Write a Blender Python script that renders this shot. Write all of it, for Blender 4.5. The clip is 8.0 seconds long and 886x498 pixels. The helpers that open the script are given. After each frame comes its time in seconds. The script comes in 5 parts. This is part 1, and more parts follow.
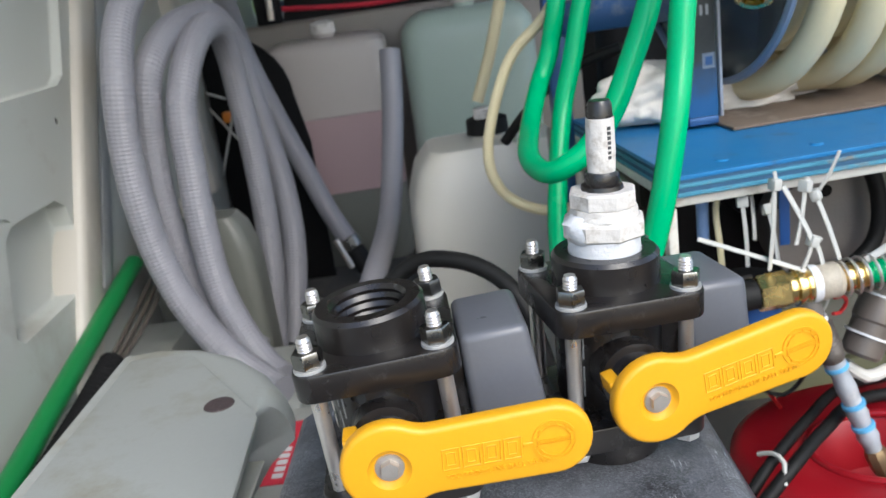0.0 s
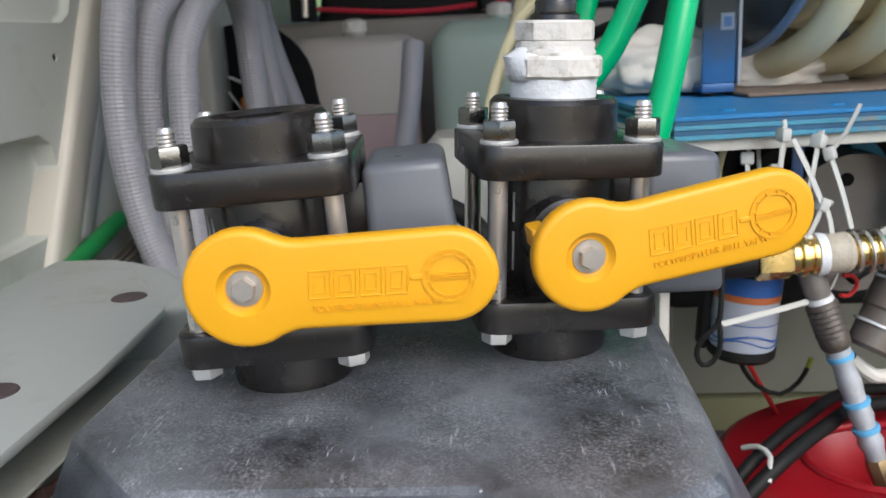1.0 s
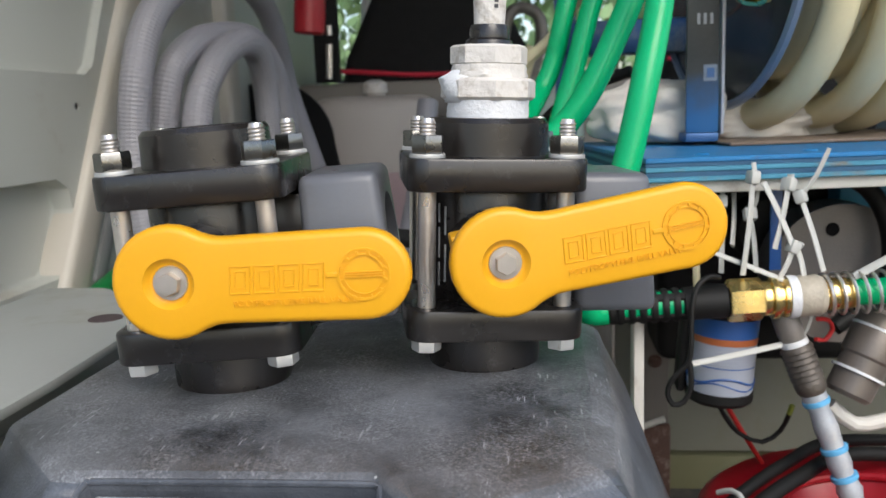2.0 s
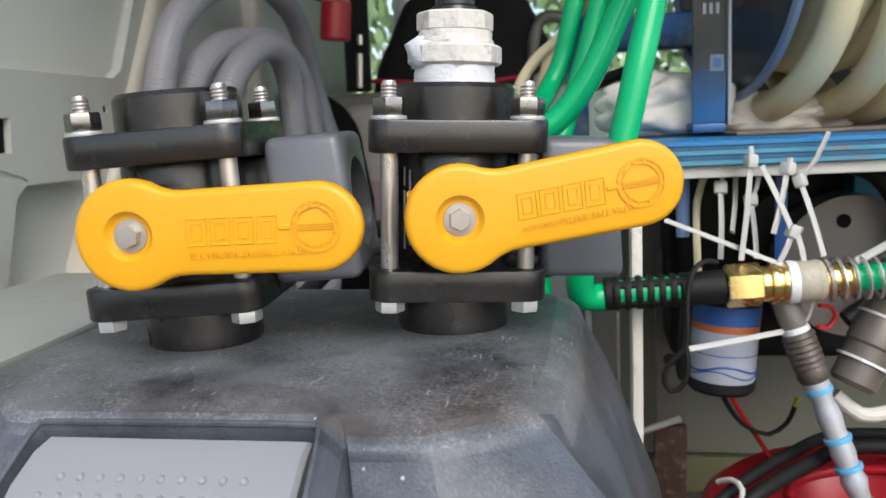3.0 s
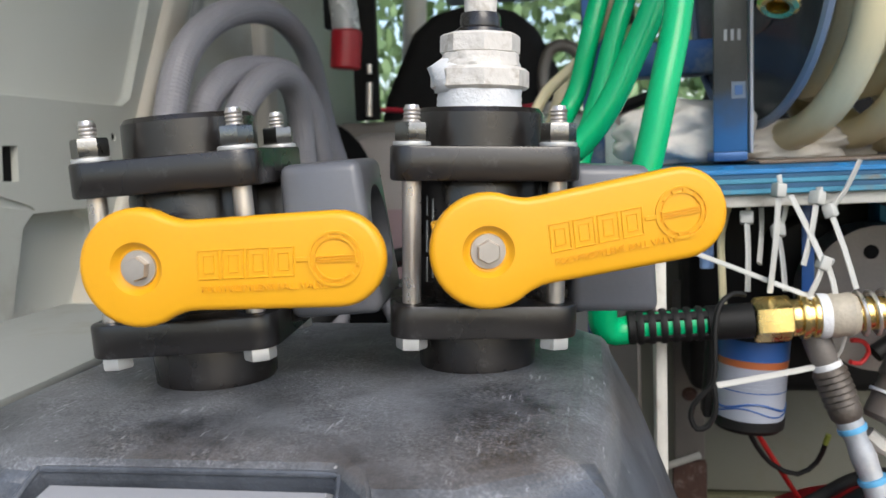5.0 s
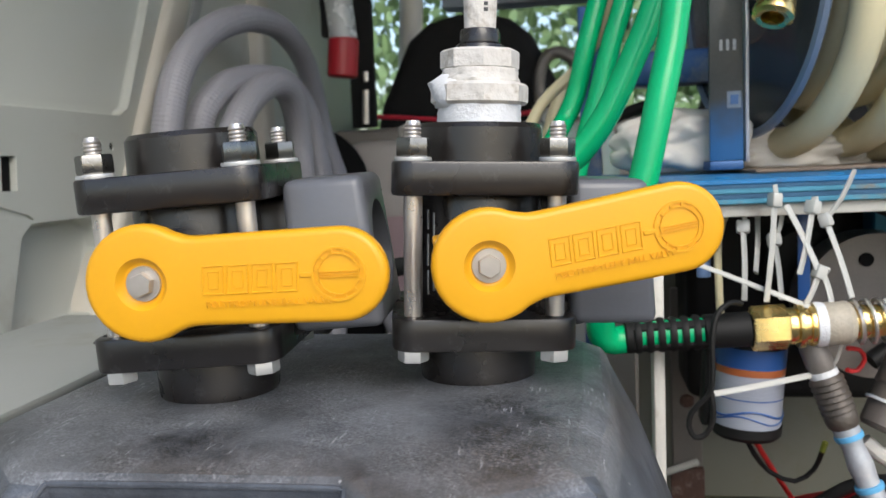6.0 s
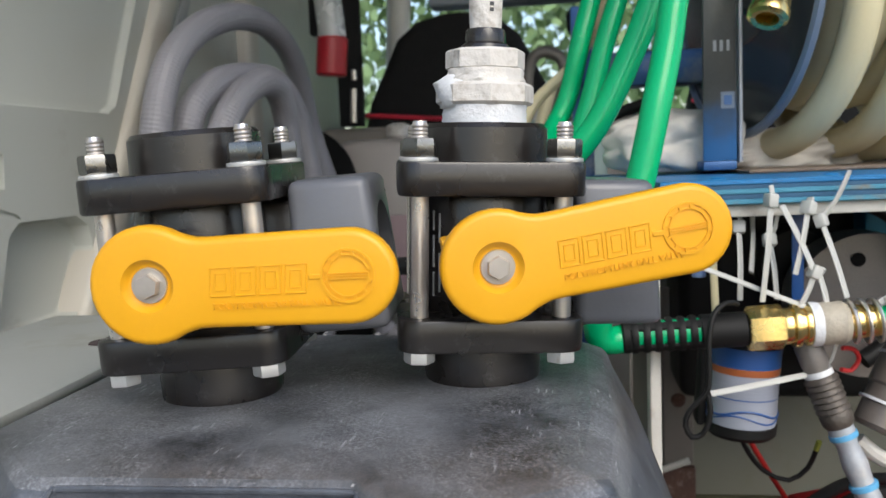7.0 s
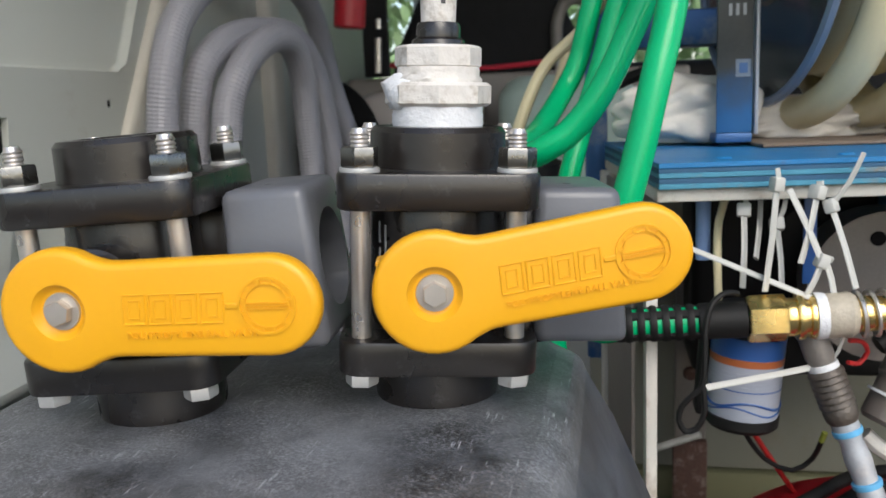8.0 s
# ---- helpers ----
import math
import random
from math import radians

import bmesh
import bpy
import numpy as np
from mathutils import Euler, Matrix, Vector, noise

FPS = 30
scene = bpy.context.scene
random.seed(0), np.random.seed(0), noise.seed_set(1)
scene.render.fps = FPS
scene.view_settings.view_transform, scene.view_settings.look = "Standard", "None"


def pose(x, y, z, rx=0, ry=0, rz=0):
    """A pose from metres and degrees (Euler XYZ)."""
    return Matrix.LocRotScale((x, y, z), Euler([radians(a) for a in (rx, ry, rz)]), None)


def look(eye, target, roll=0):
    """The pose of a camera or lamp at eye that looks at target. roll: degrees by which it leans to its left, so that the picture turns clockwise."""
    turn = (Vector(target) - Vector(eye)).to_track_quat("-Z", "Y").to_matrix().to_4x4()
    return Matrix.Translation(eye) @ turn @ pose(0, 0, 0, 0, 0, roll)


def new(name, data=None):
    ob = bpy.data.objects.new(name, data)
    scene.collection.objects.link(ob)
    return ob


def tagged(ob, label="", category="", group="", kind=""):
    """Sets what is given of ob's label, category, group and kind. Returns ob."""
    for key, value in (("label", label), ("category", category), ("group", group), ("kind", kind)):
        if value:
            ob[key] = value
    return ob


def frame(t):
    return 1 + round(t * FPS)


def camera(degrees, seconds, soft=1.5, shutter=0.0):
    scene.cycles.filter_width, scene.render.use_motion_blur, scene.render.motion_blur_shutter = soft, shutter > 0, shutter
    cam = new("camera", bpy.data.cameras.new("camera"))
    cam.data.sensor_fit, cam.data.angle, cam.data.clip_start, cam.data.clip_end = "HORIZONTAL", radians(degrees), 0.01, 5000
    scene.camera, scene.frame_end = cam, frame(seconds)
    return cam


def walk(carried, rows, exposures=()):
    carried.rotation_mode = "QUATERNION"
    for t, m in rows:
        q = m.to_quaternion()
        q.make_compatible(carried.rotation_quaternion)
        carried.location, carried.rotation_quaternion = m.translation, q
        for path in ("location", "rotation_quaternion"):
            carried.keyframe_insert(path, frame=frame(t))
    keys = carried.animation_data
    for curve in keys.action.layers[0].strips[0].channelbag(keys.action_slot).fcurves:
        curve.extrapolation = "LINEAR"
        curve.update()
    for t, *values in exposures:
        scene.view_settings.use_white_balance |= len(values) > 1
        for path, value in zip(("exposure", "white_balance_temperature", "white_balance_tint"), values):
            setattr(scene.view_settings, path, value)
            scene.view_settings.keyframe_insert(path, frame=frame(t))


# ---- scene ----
cam = camera(54.6, 8.0, soft=1.5)
cam.data.dof.use_dof, cam.data.dof.focus_distance, cam.data.dof.aperture_fstop = True, 0.36, 22.0
METRES, EYE, TILT, LEAN, TURN = 0.36, 0.2, -18.0, 8.0, 0.0
ROWS = [
    (0.0, 0.0, 0.0, 0.0, -0.0, 0.0, -0.0),
    (0.2, 0.0247, 0.0393, -0.0872, 1.0, 0.19, -1.44),
    (0.3, 0.037, 0.0733, -0.1404, 1.17, 0.89, -2.17),
    (0.5, 0.06, 0.1372, -0.2338, 1.29, 2.3, -3.97),
    (0.8, 0.1185, 0.1876, -0.2615, 1.77, 3.01, -5.2),
    (1.0, 0.1536, 0.1934, -0.2471, 2.03, 3.65, -6.14),
    (1.5, 0.2302, 0.1799, -0.2766, 2.89, 5.26, -6.83),
    (1.7, 0.2496, 0.17, -0.2808, 3.24, 6.6, -7.12),
    (2.8, 0.3617, 0.1831, -0.3611, 6.82, 8.54, -8.21),
    (3.0, 0.3766, 0.1769, -0.3511, 6.99, 8.65, -8.16),
    (3.5, 0.3629, 0.1989, -0.3867, 7.26, 8.89, -8.31),
    (4.0, 0.3569, 0.1876, -0.3639, 7.16, 9.64, -8.22),
    (4.5, 0.3457, 0.2062, -0.3446, 7.23, 10.27, -8.26),
    (5.0, 0.3478, 0.2268, -0.3412, 7.37, 10.52, -8.35),
    (5.2, 0.3511, 0.2286, -0.3272, 7.44, 10.4, -8.41),
    (6.3, 0.3364, 0.2109, -0.3374, 6.94, 11.05, -7.95),
    (6.5, 0.3302, 0.2148, -0.3332, 6.59, 10.94, -7.96),
    (7.0, 0.3184, 0.2153, -0.3349, 6.11, 10.97, -7.93),
    (7.3, 0.3276, 0.2114, -0.2975, 6.0, 10.13, -8.11),
    (7.5, 0.3401, 0.2192, -0.2582, 6.2, 8.81, -8.49),
    (7.7, 0.3573, 0.2443, -0.239, 7.37, 7.25, -8.44),
    (8.0, 0.3975, 0.2775, -0.2349, 8.73, 6.72, -8.75),
]
walk(cam, [(t, pose(0, 0, EYE, TILT, LEAN, TURN) @ pose(METRES * x, METRES * y, METRES * z, 90 + pitch, roll, yaw)) for t, x, y, z, yaw, pitch, roll in ROWS],
     exposures=[(0.0, 1.04, 6250, 9), (0.8, 0.84, 6320, 9.5), (1.5, 0.74, 6600, 9.5), (3.5, 0.86, 6600, 9.5), (5.0, 0.82, 6600, 9.5), (8.0, 0.73, 6600, 9)])

# ---- world and sun: overcast daylight entering the open rear of a van ----
SUN_EL, SUN_AZ = 42.0, 152.0
world = bpy.data.worlds.new("sky")
scene.world = world
world.use_nodes = True
wn = world.node_tree.nodes
sky = wn.new("ShaderNodeTexSky")
sky.sky_type = "NISHITA"
sky.sun_disc = False
sky.sun_elevation, sky.sun_rotation = radians(SUN_EL), radians(SUN_AZ)
sky.dust_density = 2.0
wn["Background"].inputs["Strength"].default_value = 0.15
world.node_tree.links.new(sky.outputs[0], wn["Background"].inputs["Color"])
sun = new("sun", bpy.data.lights.new("sun", "SUN"))
sun.data.energy, sun.data.angle, sun.data.color = 0.85, radians(40), (0.98, 1.0, 0.96)
_az, _el = radians(SUN_AZ), radians(SUN_EL)
sun.matrix_basis = look((math.sin(_az) * math.cos(_el) * 5, math.cos(_az) * math.cos(_el) * 5, math.sin(_el) * 5), (0, 0, 0))


# ---- materials ----
def mat(name, color, rough=0.5, metal=0.0, var=0.15, scale=40.0, bump=0.1, fine=400.0, dirt=None, dirt_amount=0.5, dirt_scale=12.0, transmission=0.0, coat=0.0, emit=0.0, wave=None, fine_only=False):
    """A surface with colour variation at two scales, roughness variation and fine relief."""
    m = bpy.data.materials.new(name)
    m.use_nodes = True
    nt = m.node_tree
    n, l = nt.nodes, nt.links
    b = n["Principled BSDF"]
    tc = n.new("ShaderNodeTexCoord")
    big = n.new("ShaderNodeTexNoise")
    big.inputs["Scale"].default_value, big.inputs["Detail"].default_value = scale, 5
    small = n.new("ShaderNodeTexNoise")
    small.inputs["Scale"].default_value, small.inputs["Detail"].default_value = fine, 3
    l.new(tc.outputs["Object"], big.inputs["Vector"])
    l.new(tc.outputs["Object"], small.inputs["Vector"])
    mul = n.new("ShaderNodeMixRGB")
    mul.blend_type = "MIX"
    mul.inputs[1].default_value = (*[c * (1 - var) for c in color], 1)
    mul.inputs[2].default_value = (*[min(1, c * (1 + var)) for c in color], 1)
    add = n.new("ShaderNodeMath")
    add.operation = "MULTIPLY_ADD"
    add.inputs[1].default_value, add.inputs[2].default_value = 0.35, 0.0
    l.new(small.outputs["Fac"], add.inputs[0])
    add2 = n.new("ShaderNodeMath")
    add2.operation = "MULTIPLY_ADD"
    add2.inputs[1].default_value = 0.65
    l.new(big.outputs["Fac"], add2.inputs[0])
    l.new(add.outputs[0], add2.inputs[2])
    l.new(add2.outputs[0], mul.inputs[0])
    out = mul.outputs[0]
    if dirt:
        spot = n.new("ShaderNodeTexNoise")
        spot.inputs["Scale"].default_value, spot.inputs["Detail"].default_value, spot.inputs["Roughness"].default_value = dirt_scale, 8, 0.7
        l.new(tc.outputs["Object"], spot.inputs["Vector"])
        ramp = n.new("ShaderNodeValToRGB")
        ramp.color_ramp.elements[0].position = 0.62 - 0.25 * dirt_amount
        ramp.color_ramp.elements[1].position = 0.80 - 0.2 * dirt_amount
        l.new(spot.outputs["Fac"], ramp.inputs[0])
        mix = n.new("ShaderNodeMixRGB")
        l.new(ramp.outputs[0], mix.inputs[0])
        l.new(out, mix.inputs[1])
        mix.inputs[2].default_value = (*dirt, 1)
        out = mix.outputs[0]
    l.new(out, b.inputs["Base Color"])
    rr = n.new("ShaderNodeMapRange")
    rr.inputs["To Min"].default_value, rr.inputs["To Max"].default_value = max(0.03, rough - 0.1), min(1, rough + 0.12)
    l.new(big.outputs["Fac"], rr.inputs["Value"])
    l.new(rr.outputs[0], b.inputs["Roughness"])
    b.inputs["Metallic"].default_value = metal
    b.inputs["Transmission Weight"].default_value = transmission
    b.inputs["Coat Weight"].default_value = coat
    if emit:
        l.new(out, b.inputs["Emission Color"])
        b.inputs["Emission Strength"].default_value = emit
    if bump:
        bp = n.new("ShaderNodeBump")
        bp.inputs["Strength"].default_value, bp.inputs["Distance"].default_value = bump, 0.001
        l.new(small.outputs["Fac"], bp.inputs["Height"])
        l.new(bp.outputs[0], b.inputs["Normal"])
    return m


M_BLACK = mat("black_polypropylene", (0.015, 0.0125, 0.0115), 0.27, var=0.3, bump=0.05, dirt=(0.07, 0.07, 0.07), dirt_amount=0.12, dirt_scale=130)
M_PORT = mat("dark_grey_polypropylene", (0.125, 0.131, 0.148), 0.3, var=0.12, bump=0.06)
# the blue in this base stands for sky reflected in the chest front
M_CHEST = mat("black_chest_plastic", (0.024, 0.027, 0.033), 0.34, var=0.25, scale=30, bump=0.3, fine=1000)
M_CHESTTOP = mat("worn_black_chest_plastic", (0.017, 0.018, 0.0205), 0.40, var=0.35, scale=22, bump=0.3, fine=1100)


def scuffs(m, cloud, colour, amount):
    """Soft pale clouds of scuffing and painted sky sheen, sparse fine flecks inside them and scattered pale specks over
    a material.
    """
    nt = m.node_tree
    n, l = nt.nodes, nt.links
    b = n["Principled BSDF"]
    base = b.inputs["Base Color"].links[0].from_socket
    tc = n.new("ShaderNodeTexCoord")

    def spread(scale, detail, rough, lo, hi, stretch=(1, 1, 1)):
        way, tex, rng = n.new("ShaderNodeMapping"), n.new("ShaderNodeTexNoise"), n.new("ShaderNodeMapRange")
        way.inputs["Scale"].default_value, way.inputs["Rotation"].default_value = stretch, (0, 0, 0.6)
        tex.inputs["Scale"].default_value, tex.inputs["Detail"].default_value, tex.inputs["Roughness"].default_value = scale, detail, rough
        rng.inputs["From Min"].default_value, rng.inputs["From Max"].default_value = lo, hi
        l.new(tc.outputs["Object"], way.inputs["Vector"])
        l.new(way.outputs[0], tex.inputs["Vector"])
        l.new(tex.outputs["Fac"], rng.inputs["Value"])
        return rng.outputs[0]

    def times(a, v):
        k = n.new("ShaderNodeMath")
        k.operation = "MULTIPLY"
        l.new(a, k.inputs[0])
        if isinstance(v, float):
            k.inputs[1].default_value = v
        else:
            l.new(v, k.inputs[1])
        return k.outputs[0]

    def over(fac, below, tint):
        k = n.new("ShaderNodeMixRGB")
        l.new(fac, k.inputs[0])
        l.new(below, k.inputs[1])
        k.inputs[2].default_value = (*tint, 1)
        return k.outputs[0]
    # pale haze carries reflected sky in the colour as well as scuffing
    haze = spread(19, 11, 0.72, 0.36, 0.64)
    out = over(times(haze, 0.95), base, cloud)
    out = over(times(times(spread(850, 6, 0.75, 0.46, 0.74), spread(30, 8, 0.65, 0.36, 0.66)), amount), out, colour)
    out = over(times(times(spread(900, 3, 0.5, 0.60, 0.70, (1, 0.09, 1)), spread(55, 5, 0.6, 0.52, 0.64)), amount), out, colour)
    speck = n.new("ShaderNodeTexVoronoi")
    speck.inputs["Scale"].default_value = 90
    l.new(tc.outputs["Object"], speck.inputs["Vector"])
    near, pick = n.new("ShaderNodeMath"), n.new("ShaderNodeMath")
    near.operation, near.inputs[1].default_value = "LESS_THAN", 0.055
    pick.operation, pick.inputs[1].default_value = "GREATER_THAN", 0.55
    l.new(speck.outputs["Distance"], near.inputs[0])
    l.new(speck.outputs["Color"], pick.inputs[0])
    out = over(times(near.outputs[0], pick.outputs[0]), out, (0.45, 0.45, 0.45))
    l.new(out, b.inputs["Base Color"])


scuffs(M_CHESTTOP, (0.165, 0.174, 0.192), (0.44, 0.45, 0.48), 1.15)
M_CHESTTOP.node_tree.nodes["Principled BSDF"].inputs["Specular IOR Level"].default_value = 0.75
scuffs(M_CHEST, (0.110, 0.122, 0.146), (0.30, 0.33, 0.38), 0.3)
M_LATCH = mat("grey_latch_plastic", (0.27, 0.275, 0.295), 0.45, var=0.05, bump=0.05)
M_YELLOW = mat("yellow_handle_plastic", (0.80, 0.385, 0.010), 0.40, var=0.05, bump=0.05, scale=30)
M_STEEL = mat("zinc_steel", (0.74, 0.69, 0.64), 0.3, 0.85, var=0.15, scale=120, bump=0.05)
M_NUT = mat("dull_steel_nut", (0.24, 0.235, 0.22), 0.28, 1.0, var=0.3, scale=150, bump=0.1)
M_BOLTHEAD = mat("galvanised_bolt_head", (0.6, 0.6, 0.59), 0.4, 0.5, var=0.1, scale=150, bump=0.1, dirt=(0.3, 0.15, 0.07), dirt_amount=0.12, dirt_scale=80)
M_STEMBOLT = mat("tan_steel_bolt", (0.52, 0.48, 0.43), 0.36, 0.6, var=0.15, scale=150, bump=0.1)
M_BRASS = mat("brass", (0.90, 0.66, 0.27), 0.26, 1.0, var=0.15, scale=80, bump=0.05)
M_WHITE_PVC = mat("grimy_white_pvc", (0.66, 0.63, 0.59), 0.6, var=0.12, scale=60, bump=0.9, fine=260, dirt=(0.36, 0.31, 0.25), dirt_amount=0.38, dirt_scale=110)
M_TAPE = mat("white_thread_tape", (0.72, 0.73, 0.75), 0.4, var=0.06, scale=150, bump=0.6, fine=500)
M_PRINT = mat("dark_print", (0.06, 0.06, 0.06), 0.6)
M_WALL = mat("van_grey_white_paint", (0.46, 0.475, 0.44), 0.4, var=0.05, scale=5, bump=0.05, dirt=(0.36, 0.34, 0.3), dirt_amount=0.2, dirt_scale=6)
M_TRIM = mat("cream_pillar_paint", (0.50, 0.47, 0.41), 0.45, var=0.05, scale=6, bump=0.05)
# black of the conduit, also used where the dark of a hollow is painted
M_DARK = mat("unlit_hollow_and_conduit_black", (0.007, 0.007, 0.0075), 0.8)
M_FLOOR = mat("van_floor_rubber", (0.06, 0.06, 0.06), 0.8, var=0.3, scale=12, bump=0.4, dirt=(0.14, 0.12, 0.1), dirt_amount=0.5)
M_ARCH = mat("wheel_arch_grey_paint", (0.345, 0.36, 0.34), 0.42, var=0.09, scale=12, bump=0.12, dirt=(0.27, 0.26, 0.205), dirt_amount=0.42, dirt_scale=13)
M_RUST = mat("rust", (0.085, 0.045, 0.035), 0.85, var=0.5, scale=100, bump=0.6, dirt=(0.26, 0.22, 0.19), dirt_amount=0.35, dirt_scale=60)
M_HOLE = mat("dark_rusty_hole", (0.06, 0.042, 0.042), 0.8, var=0.5, scale=140, bump=0.6, dirt=(0.3, 0.25, 0.24), dirt_amount=0.1, dirt_scale=200)
M_HOSE_GREY = mat("grey_suction_hose", (0.27, 0.267, 0.295), 0.42, var=0.08, scale=30, bump=0.1)
M_GREEN = mat("green_garden_hose", (0.0, 0.43, 0.165), 0.22, var=0.12, scale=25, bump=0.15)
M_GREENPOLE = mat("green_pole_paint", (0.01, 0.19, 0.05), 0.35, var=0.1, dirt=(0.3, 0.1, 0.07), dirt_amount=0.05, dirt_scale=20)
M_BLUEPLY = mat("blue_painted_plywood", (0.015, 0.175, 0.42), 0.4, var=0.2, scale=25, bump=0.3, fine=250, dirt=(0.09, 0.06, 0.05), dirt_amount=0.2, dirt_scale=18)
M_PLYEDGE = mat("plywood_edge_blue", (0.06, 0.25, 0.37), 0.6, var=0.25, scale=60, bump=0.4, dirt=(0.2, 0.16, 0.12), dirt_amount=0.3, dirt_scale=40)
M_PLYDARK = mat("plywood_edge_dark_ply", (0.03, 0.1, 0.19), 0.7, var=0.3, scale=60, bump=0.4)
M_BLUESTEEL = mat("blue_steel", (0.03, 0.1, 0.26), 0.35, 0.3, var=0.3, scale=25, bump=0.1, dirt=(0.25, 0.27, 0.3), dirt_amount=0.35, dirt_scale=15)
M_REEL = mat("reel_dark_blue_steel", (0.15, 0.165, 0.18), 0.18, 0.7, var=0.35, scale=15, bump=0.1, dirt=(0.25, 0.27, 0.3), dirt_amount=0.3, dirt_scale=12)
M_RIM = mat("reel_rim_blue", (0.18, 0.24, 0.34), 0.35, 0.2, var=0.2)
M_CREAM = mat("cream_hose", (0.72, 0.64, 0.41), 0.35, var=0.08, scale=15, bump=0.1)
M_ZIP = mat("white_nylon_tie", (0.52, 0.52, 0.49), 0.4, var=0.05)
M_WHITEWOOD = mat("dirty_white_board", (0.62, 0.6, 0.55), 0.6, var=0.12, scale=20, bump=0.3, dirt=(0.3, 0.24, 0.18), dirt_amount=0.3, dirt_scale=25)
M_RUBBER = mat("black_rubber", (0.010, 0.010, 0.010), 0.55, var=0.2, bump=0.1)
M_CANLABEL = mat("can_label_white", (0.36, 0.39, 0.46), 0.4, var=0.08, scale=50)
M_CANBLUE = mat("can_label_blue", (0.025, 0.09, 0.29), 0.35, var=0.1)
M_ORANGE = mat("can_label_orange", (0.42, 0.12, 0.04), 0.4)
M_GALV = mat("galvanised_pipe", (0.46, 0.49, 0.53), 0.45, 0.3, var=0.3, scale=40, bump=0.3, dirt=(0.6, 0.6, 0.6), dirt_amount=0.3, dirt_scale=30)
M_BLUETAPE = mat("light_blue_tape", (0.12, 0.42, 0.7), 0.5, var=0.1)
M_GREYMETAL = mat("grey_brown_metal", (0.21, 0.19, 0.175), 0.45, 0.25, var=0.25, scale=30, bump=0.3)
M_RED = mat("red_plastic", (0.34, 0.008, 0.016), 0.35, var=0.1, scale=15)
M_REDWIRE = mat("red_wire", (0.45, 0.02, 0.02), 0.4)
M_JUG = mat("milky_jug_plastic", (0.74, 0.71, 0.63), 0.4, var=0.05, scale=8)
# milky jug plastic with the shade behind the hoses put into its colour
M_JUGSHADE = mat("shade_darkened_jug_plastic", (0.17, 0.175, 0.155), 0.4, var=0.06, scale=8)
M_JUGPINK = mat("jug_with_pink_liquid", (0.42, 0.30, 0.305), 0.35, var=0.06, scale=6)
M_JUGGREY = mat("jug_greyish_plastic", (0.45, 0.41, 0.38), 0.35, var=0.05, scale=6)
M_JUGGREEN = mat("pale_green_jug_plastic", (0.42, 0.52, 0.46), 0.35, var=0.05, scale=6)
M_CLOTH = mat("white_rag_cloth", (0.66, 0.63, 0.58), 0.9, var=0.12, scale=30, bump=0.5)
M_SEAT = mat("black_seat_fabric", (0.008, 0.008, 0.009), 0.85, var=0.3, bump=0.3)
M_LABELRED = mat("red_sticker", (0.62, 0.03, 0.06), 0.4, var=0.05)
M_LABELBLUE = mat("blue_sticker_print", (0.04, 0.08, 0.3), 0.4)
M_CLEAR = mat("clear_tube_plastic", (0.6, 0.62, 0.6), 0.25, var=0.05, transmission=0.4)
M_GREYPLASTIC = mat("grey_plastic", (0.3, 0.31, 0.31), 0.45, var=0.06)

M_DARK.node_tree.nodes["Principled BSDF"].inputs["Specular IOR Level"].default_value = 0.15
M_RUBBER.node_tree.nodes["Principled BSDF"].inputs["Specular IOR Level"].default_value = 0.25
M_GREEN.node_tree.nodes["Principled BSDF"].inputs["Specular IOR Level"].default_value = 0.35
M_BLACK.node_tree.nodes["Principled BSDF"].inputs["Specular IOR Level"].default_value = 0.7


# ---- mesh helpers ----
def finish(bm, name, material, angle=35):
    me = bpy.data.meshes.new(name)
    bmesh.ops.recalc_face_normals(bm, faces=bm.faces[:])
    bm.to_mesh(me)
    bm.free()
    for p in me.polygons:
        p.use_smooth = True
    me.set_sharp_from_angle(angle=radians(angle))
    me.materials.append(material)
    return me


def part(name, bm, material, parent=None, label="", angle=35):
    """Links a bmesh as one mesh object under a thing or a part."""
    ob = new(name, finish(bm, name, material, angle))
    if parent:
        ob.parent = parent
    return tagged(ob, label)


def thing(name, m=None, label="", category="", group="", kind=""):
    ob = new(name)
    ob.empty_display_size = 0.01
    if m is not None:
        ob.matrix_basis = m
    return tagged(ob, label, category, group, kind)


def box(x0, x1, y0, y1, z0, z1, bevel=0.0, seg=2, bm=None, m=None):
    fresh = bmesh.new()
    bmesh.ops.create_cube(fresh, size=1.0, matrix=Matrix.LocRotScale(((x0 + x1) / 2, (y0 + y1) / 2, (z0 + z1) / 2), None, (x1 - x0, y1 - y0, z1 - z0)))
    if bevel:
        bmesh.ops.bevel(fresh, geom=fresh.edges[:], offset=bevel, segments=seg, profile=0.5, affect="EDGES")
    if m is not None:
        fresh.transform(m)
    return join(bm, fresh)


def join(bm, fresh):
    if bm is None:
        return fresh
    me = bpy.data.meshes.new("join")
    fresh.to_mesh(me)
    fresh.free()
    bm.from_mesh(me)
    bpy.data.meshes.remove(me)
    return bm


